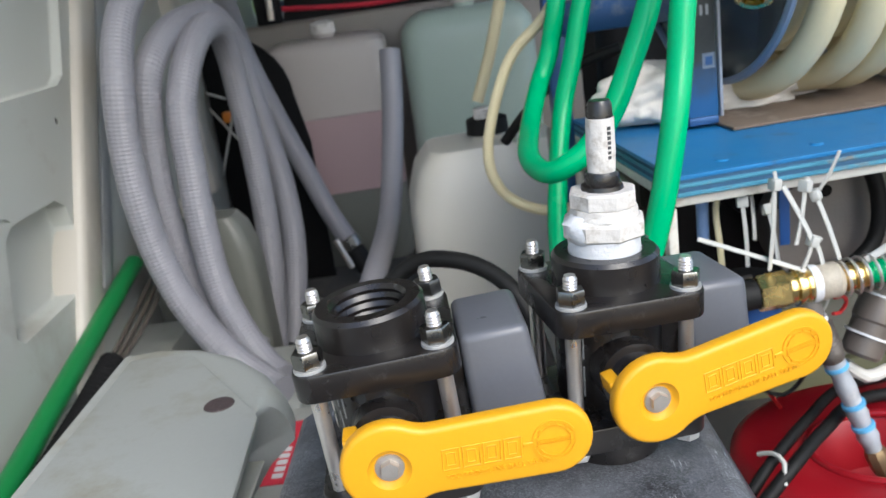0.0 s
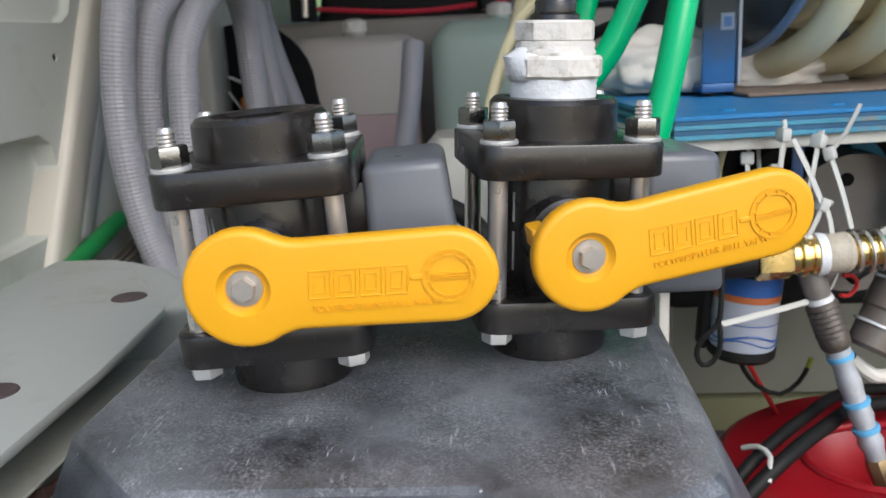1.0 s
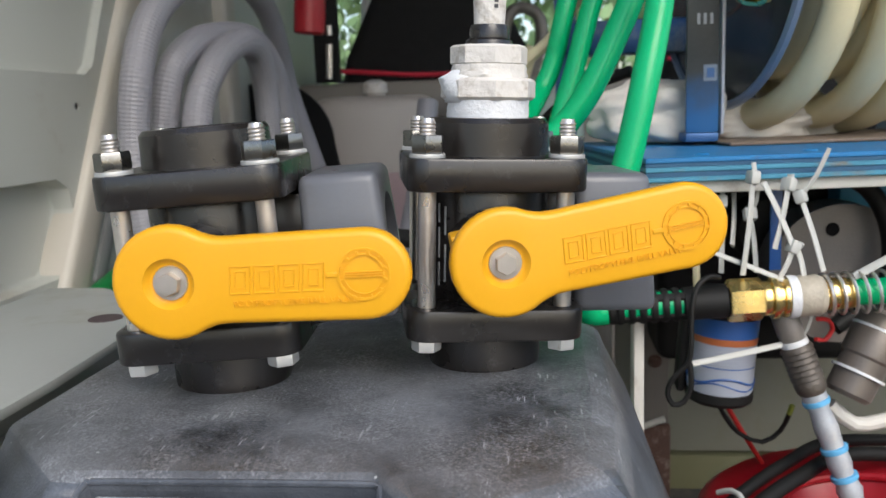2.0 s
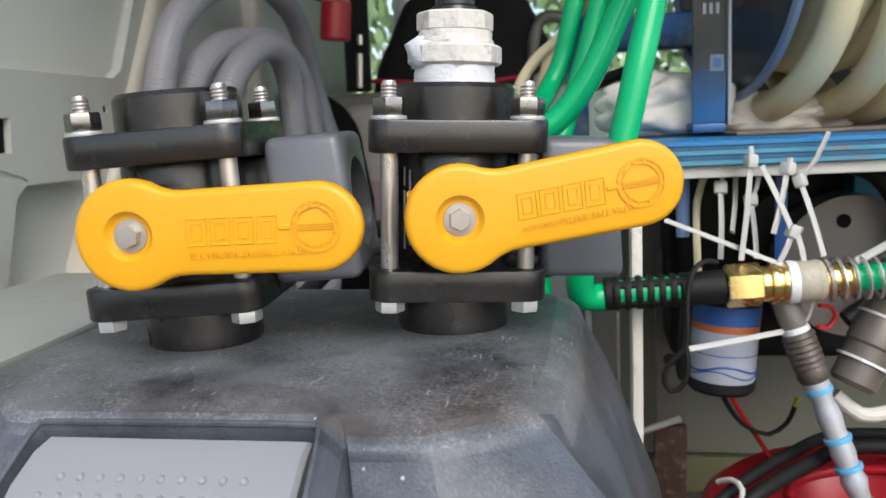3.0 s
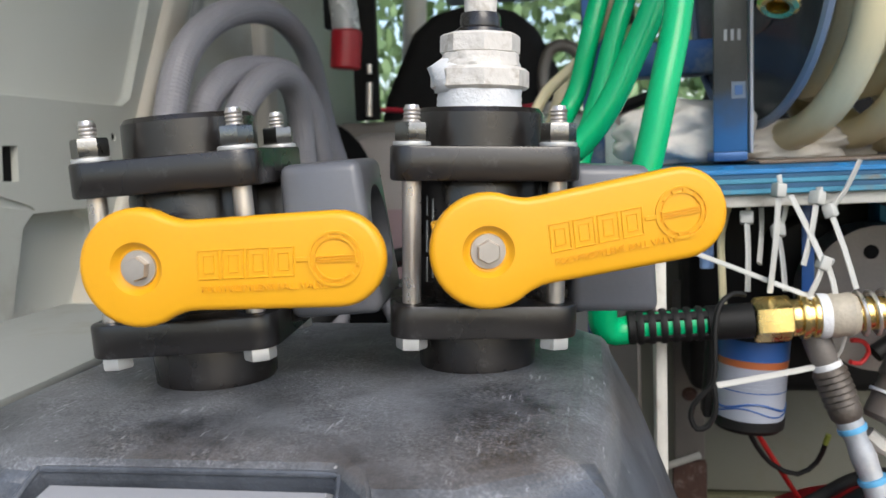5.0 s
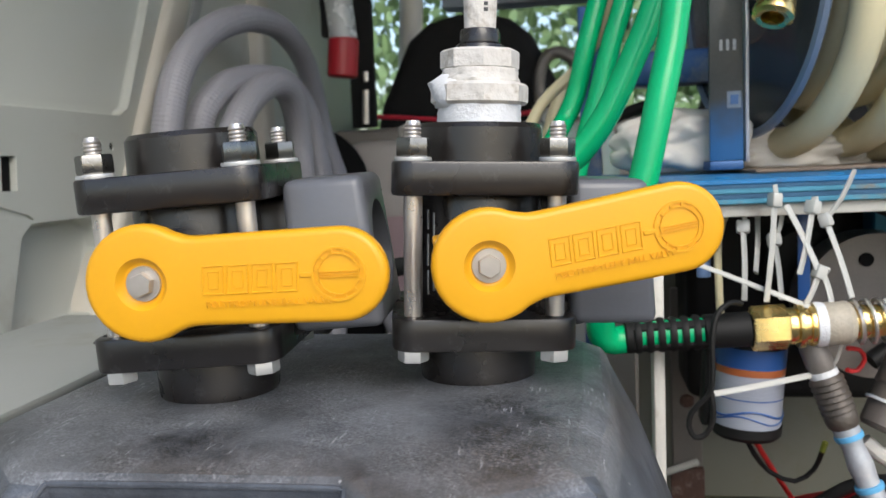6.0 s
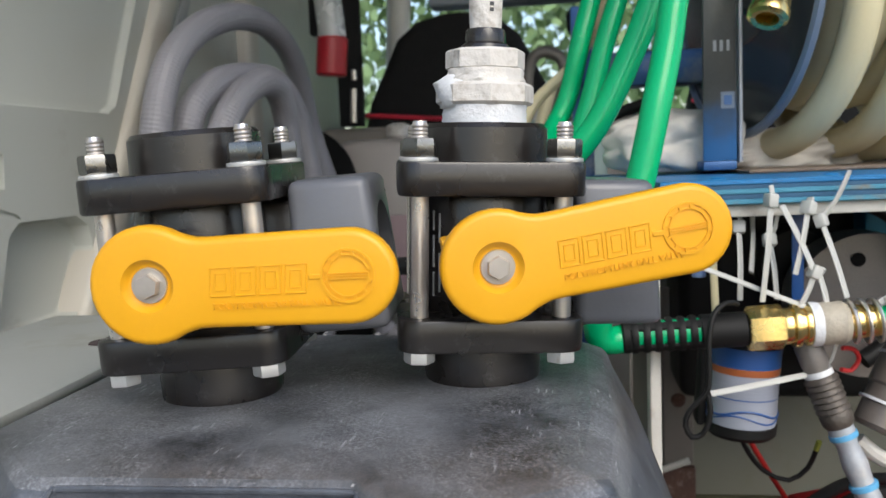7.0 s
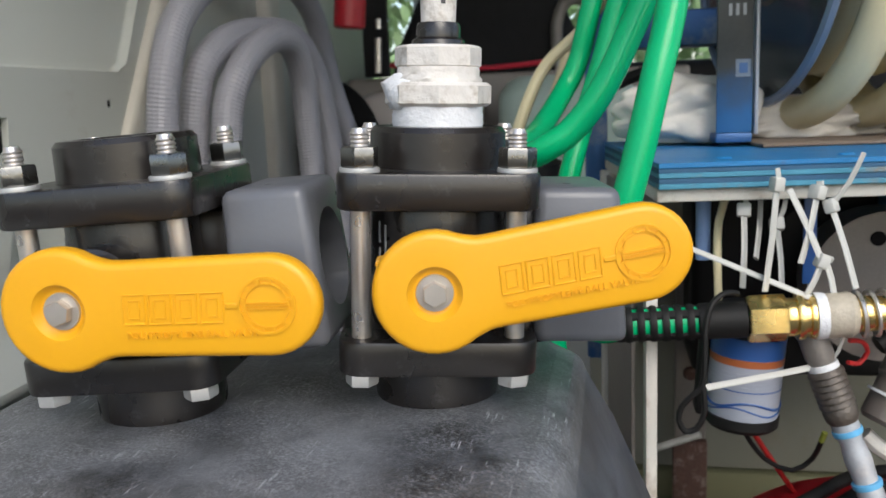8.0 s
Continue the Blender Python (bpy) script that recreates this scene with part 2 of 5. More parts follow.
def lathe(profile, seg=32, bm=None, m=None, closed=False):
    """A solid turned about z from (radius, height) pairs."""
    fresh = bmesh.new()
    rings = []
    for r, z in profile:
        if r < 1e-6:
            rings.append([fresh.verts.new((0, 0, z))])
        else:
            rings.append([fresh.verts.new((r * math.cos(2 * math.pi * k / seg), r * math.sin(2 * math.pi * k / seg), z)) for k in range(seg)])
    pairs = list(zip(rings, rings[1:])) + ([(rings[-1], rings[0])] if closed else [])
    for a, b in pairs:
        for k in range(seg):
            j = (k + 1) % seg
            if len(a) == 1 and len(b) == 1:
                continue
            if len(a) == 1:
                fresh.faces.new((a[0], b[k], b[j]))
            elif len(b) == 1:
                fresh.faces.new((a[k], a[j], b[0]))
            else:
                fresh.faces.new((a[k], a[j], b[j], b[k]))
    if m is not None:
        fresh.transform(m)
    return join(bm, fresh)


def along(a, b):
    """A matrix that takes z to the line from a to b, at a."""
    a, b = Vector(a), Vector(b)
    return Matrix.Translation(a) @ (b - a).to_track_quat("Z", "Y").to_matrix().to_4x4()


def rod(a, b, r, seg=16, bm=None, r2=None):
    h = (Vector(b) - Vector(a)).length
    r2 = r if r2 is None else r2
    e = min(r, r2) * 0.12
    return lathe([(0, 0), (r - e, 0), (r, e), (r2, h - e), (r2 - e, h), (0, h)], seg, bm, along(a, b))


def smooth_path(points, step=0.01):
    """Points along a Catmull-Rom curve through the given ones."""
    p = [Vector(q) for q in points]
    p = [p[0] * 2 - p[1]] + p + [p[-1] * 2 - p[-2]]
    out = []
    for i in range(1, len(p) - 2):
        n = max(2, int((p[i + 1] - p[i]).length / step))
        for k in range(n):
            t = k / n
            out.append(0.5 * (2 * p[i] + (p[i + 1] - p[i - 1]) * t + (2 * p[i - 1] - 5 * p[i] + 4 * p[i + 1] - p[i + 2]) * t * t + (3 * p[i] - p[i - 1] - 3 * p[i + 1] + p[i + 2]) * t ** 3))
    out.append(p[-2])
    return out


def tube(points, r, seg=12, step=0.01, rib=0.0, pitch=0.004, bm=None, raw=False, flat=1.0):
    """A hose along a smooth path; rib: depth of its rings, one every pitch metres."""
    path = points if raw else smooth_path(points, pitch / 2 if rib else step)
    path = [Vector(q) for q in path]
    if rib:
        run = [0.0]
        for a, b in zip(path, path[1:]):
            run.append(run[-1] + (b - a).length)
        even, i = [], 0
        for k in range(int(run[-1] / (pitch / 2))):
            while run[i + 1] < k * pitch / 2:
                i += 1
            f = (k * pitch / 2 - run[i]) / max(run[i + 1] - run[i], 1e-9)
            even.append(path[i].lerp(path[i + 1], f))
        path = even
    fresh = bm if bm is not None else bmesh.new()
    side = None
    rings = []
    for i, q in enumerate(path):
        d = (path[min(i + 1, len(path) - 1)] - path[max(i - 1, 0)]).normalized()
        if side is None:
            side = d.orthogonal().normalized()
        side = (side - d * side.dot(d)).normalized()
        other = d.cross(side)
        rr = r - (rib if i % 2 else 0)
        rings.append([fresh.verts.new(q + rr * (math.cos(2 * math.pi * k / seg) * side + flat * math.sin(2 * math.pi * k / seg) * other)) for k in range(seg)])
    for a, b in zip(rings, rings[1:]):
        for k in range(seg):
            j = (k + 1) % seg
            fresh.faces.new((a[k], a[j], b[j], b[k]))
    fresh.faces.new(rings[0])
    fresh.faces.new(rings[-1][::-1])
    return fresh


def prism(outline, y0, y1, bevel=0.0, seg=3, bm=None, m=None):
    """A slab with an outline in x and z, from y0 (front) to y1."""
    fresh = bmesh.new()
    face = fresh.faces.new([fresh.verts.new((x, y0, z)) for x, z in outline])
    back = bmesh.ops.extrude_face_region(fresh, geom=[face])
    bmesh.ops.translate(fresh, verts=[v for v in back["geom"] if isinstance(v, bmesh.types.BMVert)], vec=(0, y1 - y0, 0))
    if bevel:
        edges = [e for e in fresh.edges if abs(e.verts[0].co.y - e.verts[1].co.y) < 1e-7]
        bmesh.ops.bevel(fresh, geom=edges, offset=bevel, segments=seg, profile=0.5, affect="EDGES", clamp_overlap=True)
    if m is not None:
        fresh.transform(m)
    return join(bm, fresh)


def hexagon(r, z0, z1, bm=None, m=None, chamfer=0.0008):
    return lathe([(0, z0), (r * 0.93, z0), (r, z0 + chamfer), (r, z1 - chamfer), (r * 0.93, z1), (0, z1)], 6, bm, m)


def writing(body, size, m, material, parent, name="lettering", depth=0.0003, spacing=1.0):
    cu = bpy.data.curves.new("writing", "FONT")
    cu.body, cu.size, cu.extrude, cu.align_x, cu.align_y, cu.space_character = body, size, depth, "LEFT", "CENTER", spacing
    tmp = bpy.data.objects.new("writing", cu)
    me = bpy.data.meshes.new_from_object(tmp)
    bpy.data.objects.remove(tmp)
    me.transform(m)
    me.materials.clear()
    me.materials.append(material)
    ob = new(name, me)
    ob.parent = parent
    return ob


def squircle(hx, hy, r, n=6):
    """A rounded rectangle's outline."""
    pts = []
    for cx, cy, a0 in ((hx - r, hy - r, 0), (-hx + r, hy - r, 90), (-hx + r, -hy + r, 180), (hx - r, -hy + r, 270)):
        for k in range(n + 1):
            a = radians(a0 + 90 * k / n)
            pts.append((cx + r * math.cos(a), cy + r * math.sin(a)))
    return pts


# ---- the van ----
FLOOR = -0.40


def plain(name, bm, material, label, category, kind="structure"):
    ob = part(name, bm, material)
    return tagged(ob, label, category, kind=kind)


plain("floor", box(-0.62, 1.09, -0.02, 3.2, -0.6, FLOOR), M_FLOOR, "dark dirty rubber mat on the van floor", "floor")
# roof out of view, its rear edge set back to admit skylight
plain("ceiling", box(-0.62, 1.1, 0.30, 3.2, 0.95, 0.98), M_TRIM, "unseen pale painted metal van roof, cut short to let rear light in", "ceiling")
# unseen side wall; its opening is assumed, added to light the left wall
wr = thing("wall_right", label="unseen pale grey van side, opened wide to let light in", category="wall", kind="structure")
part("lower_panel", box(1.05, 1.09, 0.3, 3.2, FLOOR, 0.12, 0.004), M_WALL, wr)
part("upper_panel", box(1.05, 1.09, 0.3, 3.2, 0.80, 0.948, 0.004), M_WALL, wr)
for y in (0.3, 1.4, 2.5):
    part("opening_post", box(1.052, 1.088, y, y + 0.1, 0.121, 0.799, 0.004), M_WALL, wr)
plain("ground", box(-60, 60, -60, 60, -0.70, -0.60), mat("asphalt", (0.05, 0.05, 0.05), 0.9, var=0.3, scale=3), "grey asphalt outside the van", "ground")


def cut(ob, bm):
    """Takes the shape bm out of ob's mesh."""
    tool = new("tool", finish(bm, "tool", ob.data.materials[0]))
    tool.parent = ob.parent
    mod = ob.modifiers.new("cut", "BOOLEAN")
    mod.object, mod.solver = tool, "EXACT"
    bpy.context.view_layer.update()
    me = bpy.data.meshes.new_from_object(ob.evaluated_get(bpy.context.evaluated_depsgraph_get()))
    ob.modifiers.clear()
    ob.data = me
    bpy.data.objects.remove(tool)
    for p in me.polygons:
        p.use_smooth = True
    me.set_sharp_from_angle(angle=radians(35))


SIDE = Matrix(((0, -1, 0, 0), (1, 0, 0, 0), (0, 0, 1, 0), (0, 0, 0, 1)))


def wall_left():
    """Pressed sheet-metal side with a sunk window field, slot, pocket and pillar."""
    w = thing("wall_left", label="pale grey pressed sheet-metal side of the van with recesses", category="wall", kind="structure")
    sheet = part("pressed_sheet", box(-0.62, -0.52, 0.0, 2.4, FLOOR, 0.95, 0.004), M_WALL, w)

    def field(points, depth, bevel):
        return prism(points, 0.52 - 0.02, 0.52 + depth, bevel, 3, m=SIDE)
    # the sunk field has a raked edge; outlines run in y and z
    cut(sheet, field([(0.1, 0.128), (1.135, 0.128), (1.158, 0.14), (1.40, 0.62), (1.38, 0.66), (0.1, 0.66)], 0.014, 0.004))
    cut(sheet, field([(0.872, -0.120), (0.885, -0.130), (1.02, -0.128), (1.045, -0.110), (1.072, -0.045), (1.065, -0.018), (1.04, -0.004), (0.925, -0.004), (0.905, -0.018)], 0.03, 0.006))
    cut(sheet, field([(0.879, 0.034), (0.905, 0.034), (0.908, 0.073), (0.882, 0.073)], 0.05, 0.0015))
    # black sheet stands for the darkness inside the slot
    part("slot_dark", box(-0.530, -0.5285, 0.86, 0.93, 0.02, 0.085), M_DARK, w)
    cut(sheet, field([(0.1, 0.010), (0.86, 0.022), (0.92, 0.006), (0.93, 0.000), (0.86, 0.008), (0.1, -0.004)], 0.004, 0.0015))
    cut(sheet, lathe([(0, -0.02), (0.0055, -0.02), (0.0055, 0.02), (0, 0.02)], 16, m=Matrix.Translation((-0.52, 1.107, 0.086)) @ pose(0, 0, 0, 0, 90, 0)))
    # black sheet stands for the darkness inside the round hole
    part("hole_dark", box(-0.524, -0.5225, 1.095, 1.12, 0.075, 0.097), M_DARK, w)
    rake = Matrix(((1, 0, 0, 0), (0, 1, 0.60, 0), (0, 0, 1, 0), (0, 0, 0, 1)))
    part("pillar", box(-0.60, -0.506, 1.100, 1.165, -0.30, 0.95, 0.012, 3, m=rake), M_TRIM, w)
    part("pillar_channel", box(-0.60, -0.515, 1.19, 1.225, -0.15, 0.95, 0.006, 2, m=rake), M_GREYPLASTIC, w)
    part("second_pillar", box(-0.60, -0.495, 1.62, 1.68, -0.15, 0.95, 0.010, 3), M_TRIM, w)
    return w


wall_left()

# ---- wheel arch ----
arch = thing("wheel_arch", label="pale grey painted metal wheel arch with rusty bolt holes", category="wheel arch", kind="structure")
up = Matrix(((1, 0, 0, 0), (0, 0, -1, 0), (0, 1, 0, 0), (0, 0, 0, 1)))
plate = [(-0.285, 0.22), (-0.151, 0.22), (-0.152, 0.40), (-0.1575, 0.496), (-0.161, 0.504), (-0.232, 0.611), (-0.240, 0.616), (-0.285, 0.618)]
part("top_plate", prism([(x, -y) for x, y in plate], -0.0615, -0.056, 0.0013, 2, m=up), M_ARCH, arch)


def arch_shell():
    """A pressed hump: a plan that narrows upwards in a quarter round, with a flat crown."""
    foot = [(-0.300, 0.10), (-0.163, 0.10), (-0.163, 0.36), (-0.164, 0.480), (-0.163, 0.512), (-0.150, 0.545), (-0.154, 0.572), (-0.172, 0.605), (-0.200, 0.638), (-0.235, 0.662), (-0.272, 0.672), (-0.300, 0.670)]
    bm = bmesh.new()
    rows = []
    mid = Vector((-0.30, 0.33))
    for pull, z in ((0.34, -0.30), (0.30, -0.1495), (0.12, -0.115)):
        rows.append([bm.verts.new((*Vector((x, y)).lerp(Vector((-0.30, min(y, 0.45))), (max(pull, 0.25) if y < 0.53 else pull) if x > -0.299 else 0), z)) for x, y in foot])
    for k in range(9):
        a = radians(90 * k / 8)
        inset, z = 0.030 * (1 - math.cos(a)), -0.103 + 0.040 * math.sin(a)
        row = []
        for x, y in foot:
            d = (mid - Vector((x, y))).normalized()
            back = 1.0 if y > 0.53 else 0.1
            x -= 0.034 * (1 - math.sin(a)) if y < 0.53 and x > -0.299 else 0
            row.append(bm.verts.new((max(x + d.x * inset * back, -0.30), y + d.y * inset * back, z)))
        rows.append(row)
    n = len(foot)
    for p, q in zip(rows, rows[1:]):
        for k in range(n):
            bm.faces.new((p[k], p[(k + 1) % n], q[(k + 1) % n], q[k]))
    bm.faces.new(rows[0])
    bm.faces.new(rows[-1])
    return bm


part("arch_shell", arch_shell(), M_ARCH, arch, angle=55)
part("arch_step", box(-0.300, -0.215, 0.11, 0.45, FLOOR, -0.1495, 0.004), M_ARCH, arch)
part("side_gutter", box(-0.519, -0.435, 0.08, 1.18, FLOOR, -0.2345, 0.004), M_ARCH, arch)
part("gutter_floor", box(-0.433, -0.252, 0.892, 1.18, FLOOR, -0.297, 0.004), M_ARCH, arch)
part("ledge", box(-0.433, -0.150, 0.55, 0.888, FLOOR, -0.2525, 0.004), M_ARCH, arch)
part("gutter_side", box(-0.433, -0.302, 0.08, 0.545, FLOOR, -0.2345, 0.004), M_ARCH, arch)
part("folded_lip", box(-0.186, -0.1575, 0.30, 0.490, -0.0865, -0.0845, 0.0007, 1), M_ARCH, arch)


def rust_crust():
    """A flaking crust along the lip, ragged along its edge."""
    bm = bmesh.new()
    rr = random.Random(7)
    top, low = [], []
    for k in range(34):
        y = 0.205 + 0.0055 * k
        top.append(bm.verts.new((-0.1622 + rr.uniform(0, 0.0035), y, -0.0848 + rr.uniform(-0.003, 0.001) - (0.004 if k > 26 else 0))))
        low.append(bm.verts.new((-0.1560 + rr.uniform(-0.002, 0.004), y + rr.uniform(-0.001, 0.001), -0.103 + rr.uniform(-0.006, 0.006) + 0.0004 * k)))
    for k in range(33):
        bm.faces.new((top[k], top[k + 1], low[k + 1], low[k]))
    bmesh.ops.solidify(bm, geom=bm.faces[:], thickness=0.0015)
    return bm


part("rust_crust", rust_crust(), M_RUST, arch, "flaking brown rust under the lip")
for y in (0.52, 0.378):
    part("rusty_hole", lathe([(0, 0), (0.011, 0), (0.010, 0.0012), (0, 0.0012)], 20, m=Matrix.Translation((-0.189, y, -0.0565))), M_HOLE, arch)

# ---- tool chest ----
chest = thing("tool_chest", label="scuffed black plastic tool chest with a grey latch", category="tool box")


# corners of the lid's upper edge, of the front a little lower, and of the foot
CHEST = [
    ((-0.122, 0.318), (-0.130, 0.305), (-0.146, 0.270)), ((-0.078, 0.272), (-0.086, 0.248), (-0.100, 0.198)),
    ((-0.0665, 0.2705), (-0.0765, 0.246), (-0.090, 0.196)), ((-0.0645, 0.2712), (-0.0700, 0.282), (-0.080, 0.284)),
    ((0.0295, 0.2722), (0.0285, 0.282), (0.027, 0.284)), ((0.0315, 0.2710), (0.0315, 0.240), (0.030, 0.196)),
    ((0.0440, 0.2540), (0.0415, 0.2395), (0.042, 0.196)), ((0.0450, 0.2555), (0.0455, 0.252), (0.049, 0.215)),
    ((0.0460, 0.2525), (0.0500, 0.2440), (0.056, 0.215)), ((0.0700, 0.2535), (0.0755, 0.245), (0.085, 0.217)),
    ((0.1030, 0.2755), (0.1270, 0.2625), (0.150, 0.240)), ((0.1075, 0.286), (0.1300, 0.274), (0.155, 0.255)),
    ((0.1120, 0.335), (0.1285, 0.325), (0.156, 0.310)), ((0.1120, 0.470), (0.1265, 0.485), (0.156, 0.520)),
    ((0.0950, 0.495), (0.1060, 0.511), (0.130, 0.545)), ((-0.105, 0.495), (-0.111, 0.511), (-0.125, 0.545)),
    ((-0.122, 0.470), (-0.130, 0.485), (-0.146, 0.520))]


def chest_body():
    """A lofted lid and tub: rounded upper edge, faceted front, a notch for the latch and a groove beside it."""
    bm = bmesh.new()
    rows = []
    mid = Vector((-0.005, 0.39))

    def row(z, f, drop=0.0):
        rows.append([bm.verts.new((*f(*[Vector(p) for p in corner]), z - (drop if 10 < k < 15 else 0))) for k, corner in enumerate(CHEST)])
    for grow, z, drop in ((0.80, -0.0450, 0.0002), (0.90, -0.0453, 0.0012), (0.97, -0.0464, 0.0034), (0.988, -0.0477, 0.0044), (1.0, -0.0493, 0.0054)):
        row(z, lambda a, m, o: mid + (a - mid) * grow, drop)
    row(-0.0523, lambda a, m, o: a.lerp(m, 0.12), 0.0075)
    row(-0.075, lambda a, m, o: m, 0.012)
    for s, z in ((0.98, -0.168), (1.02, -0.176), (1.02, -0.19), (0.99, -0.195), (0.92, FLOOR)):
        row(z, lambda a, m, o: m.lerp(o, s))
    n = len(CHEST)
    for p, q in zip(rows, rows[1:]):
        for k in range(n):
            j = (k + 1) % n
            bm.faces.new((p[k], p[j], q[j], q[k]))
    bm.faces.new(rows[0])
    bm.faces.new(rows[-1])
    bmesh.ops.recalc_face_normals(bm, faces=bm.faces[:])
    hard = [e for e in bm.edges if len(e.link_faces) == 2 and e.calc_face_angle() > radians(8) and min(v.co.z for v in e.verts) > -0.165 and e.calc_length() > 0.006]
    bmesh.ops.bevel(bm, geom=hard, offset=0.0028, segments=3, profile=0.5, affect="EDGES", clamp_overlap=True)
    return bm


shell = part("body", chest_body(), M_CHESTTOP, chest, "black plastic with a scuffed and speckled top", angle=44)
shell.data.materials.append(M_CHEST)
for face in shell.data.polygons:
    face.material_index = 1 if face.center.z < (-0.066 if face.center.x > 0.095 and face.center.y > 0.29 else -0.0488) else 0
rim_pts = [(-0.0762, 0.2465, -0.0745), (-0.0672, 0.2695, -0.0515), (-0.0640, 0.2712, -0.0492), (-0.0600, 0.2714, -0.0488), (-0.03, 0.2716, -0.0486), (0.01, 0.2720, -0.0486), (0.0275, 0.2722, -0.0488), (0.0300, 0.2718, -0.0494), (0.0318, 0.2685, -0.0520), (0.0316, 0.2405, -0.0745)]
part("latch_rim", tube(rim_pts, 0.0011, 8, 0.004), M_CHEST, chest, "raised black rim round the latch")
LATCH = [(0.2755, -0.0560), (0.2725, -0.0545), (0.267, -0.0575), (0.258, -0.0650), (0.240, -0.0830), (0.221, -0.1050), (0.206, -0.1280), (0.200, -0.1500), (0.207, -0.165)]


def latch_at(d):
    """Height and place down the latch's face, d metres from its upper edge."""
    for (y0, z0), (y1, z1) in zip(LATCH, LATCH[1:]):
        h = math.hypot(y1 - y0, z1 - z0)
        if d < h:
            f = d / h
            return y0 + (y1 - y0) * f, z0 + (z1 - z0) * f, math.degrees(math.atan2(z1 - z0, y0 - y1))
        d -= h
    return (*LATCH[-1], -60)


def latch_body():
    bm = bmesh.new()
    rows = []
    for k, (y, z) in enumerate(LATCH):
        grow = min(1.0, 0.35 + 0.16 * k)
        x0, x1 = -0.0550 - 0.0175 * grow, 0.0296 - 0.003 * grow
        xs = [x0, x0 + 0.0015, x1 - 0.0015, x1]
        rows.append([bm.verts.new((x, y + (0.0015 if i in (0, 3) else 0), z - (0.001 if i in (0, 3) else 0))) for i, x in enumerate(xs)] + [bm.verts.new((x1, 0.2755, z - 0.02)), bm.verts.new((x0, 0.2755, z - 0.02))])
    for p, q in zip(rows, rows[1:]):
        for k in range(6):
            j = (k + 1) % 6
            bm.faces.new((p[k], p[j], q[j], q[k]))
    bm.faces.new(rows[0])
    bm.faces.new(rows[-1])
    return bm


latch = part("latch", latch_body(), M_LATCH, chest, "grey plastic latch with rows of small dimples", angle=40)
pits = None
for row in range(4):
    y, z, a = latch_at(0.0183 + 0.0067 * row)
    for k in range(11 if row % 2 else 10):
        pit = lathe([(0, -0.0011), (0.0008, -0.0009), (0.0014, -0.0003), (0.0018, 0.0004), (0.0019, 0.0014), (0, 0.0015)], 12, m=pose(-0.0522 + 0.0069 * k - (0.0042 if row % 2 else 0) - 0.0012 * row, y, z, -a, 0, 0))
        pits = join(pits, pit) if pits else pit
cut(latch, pits)


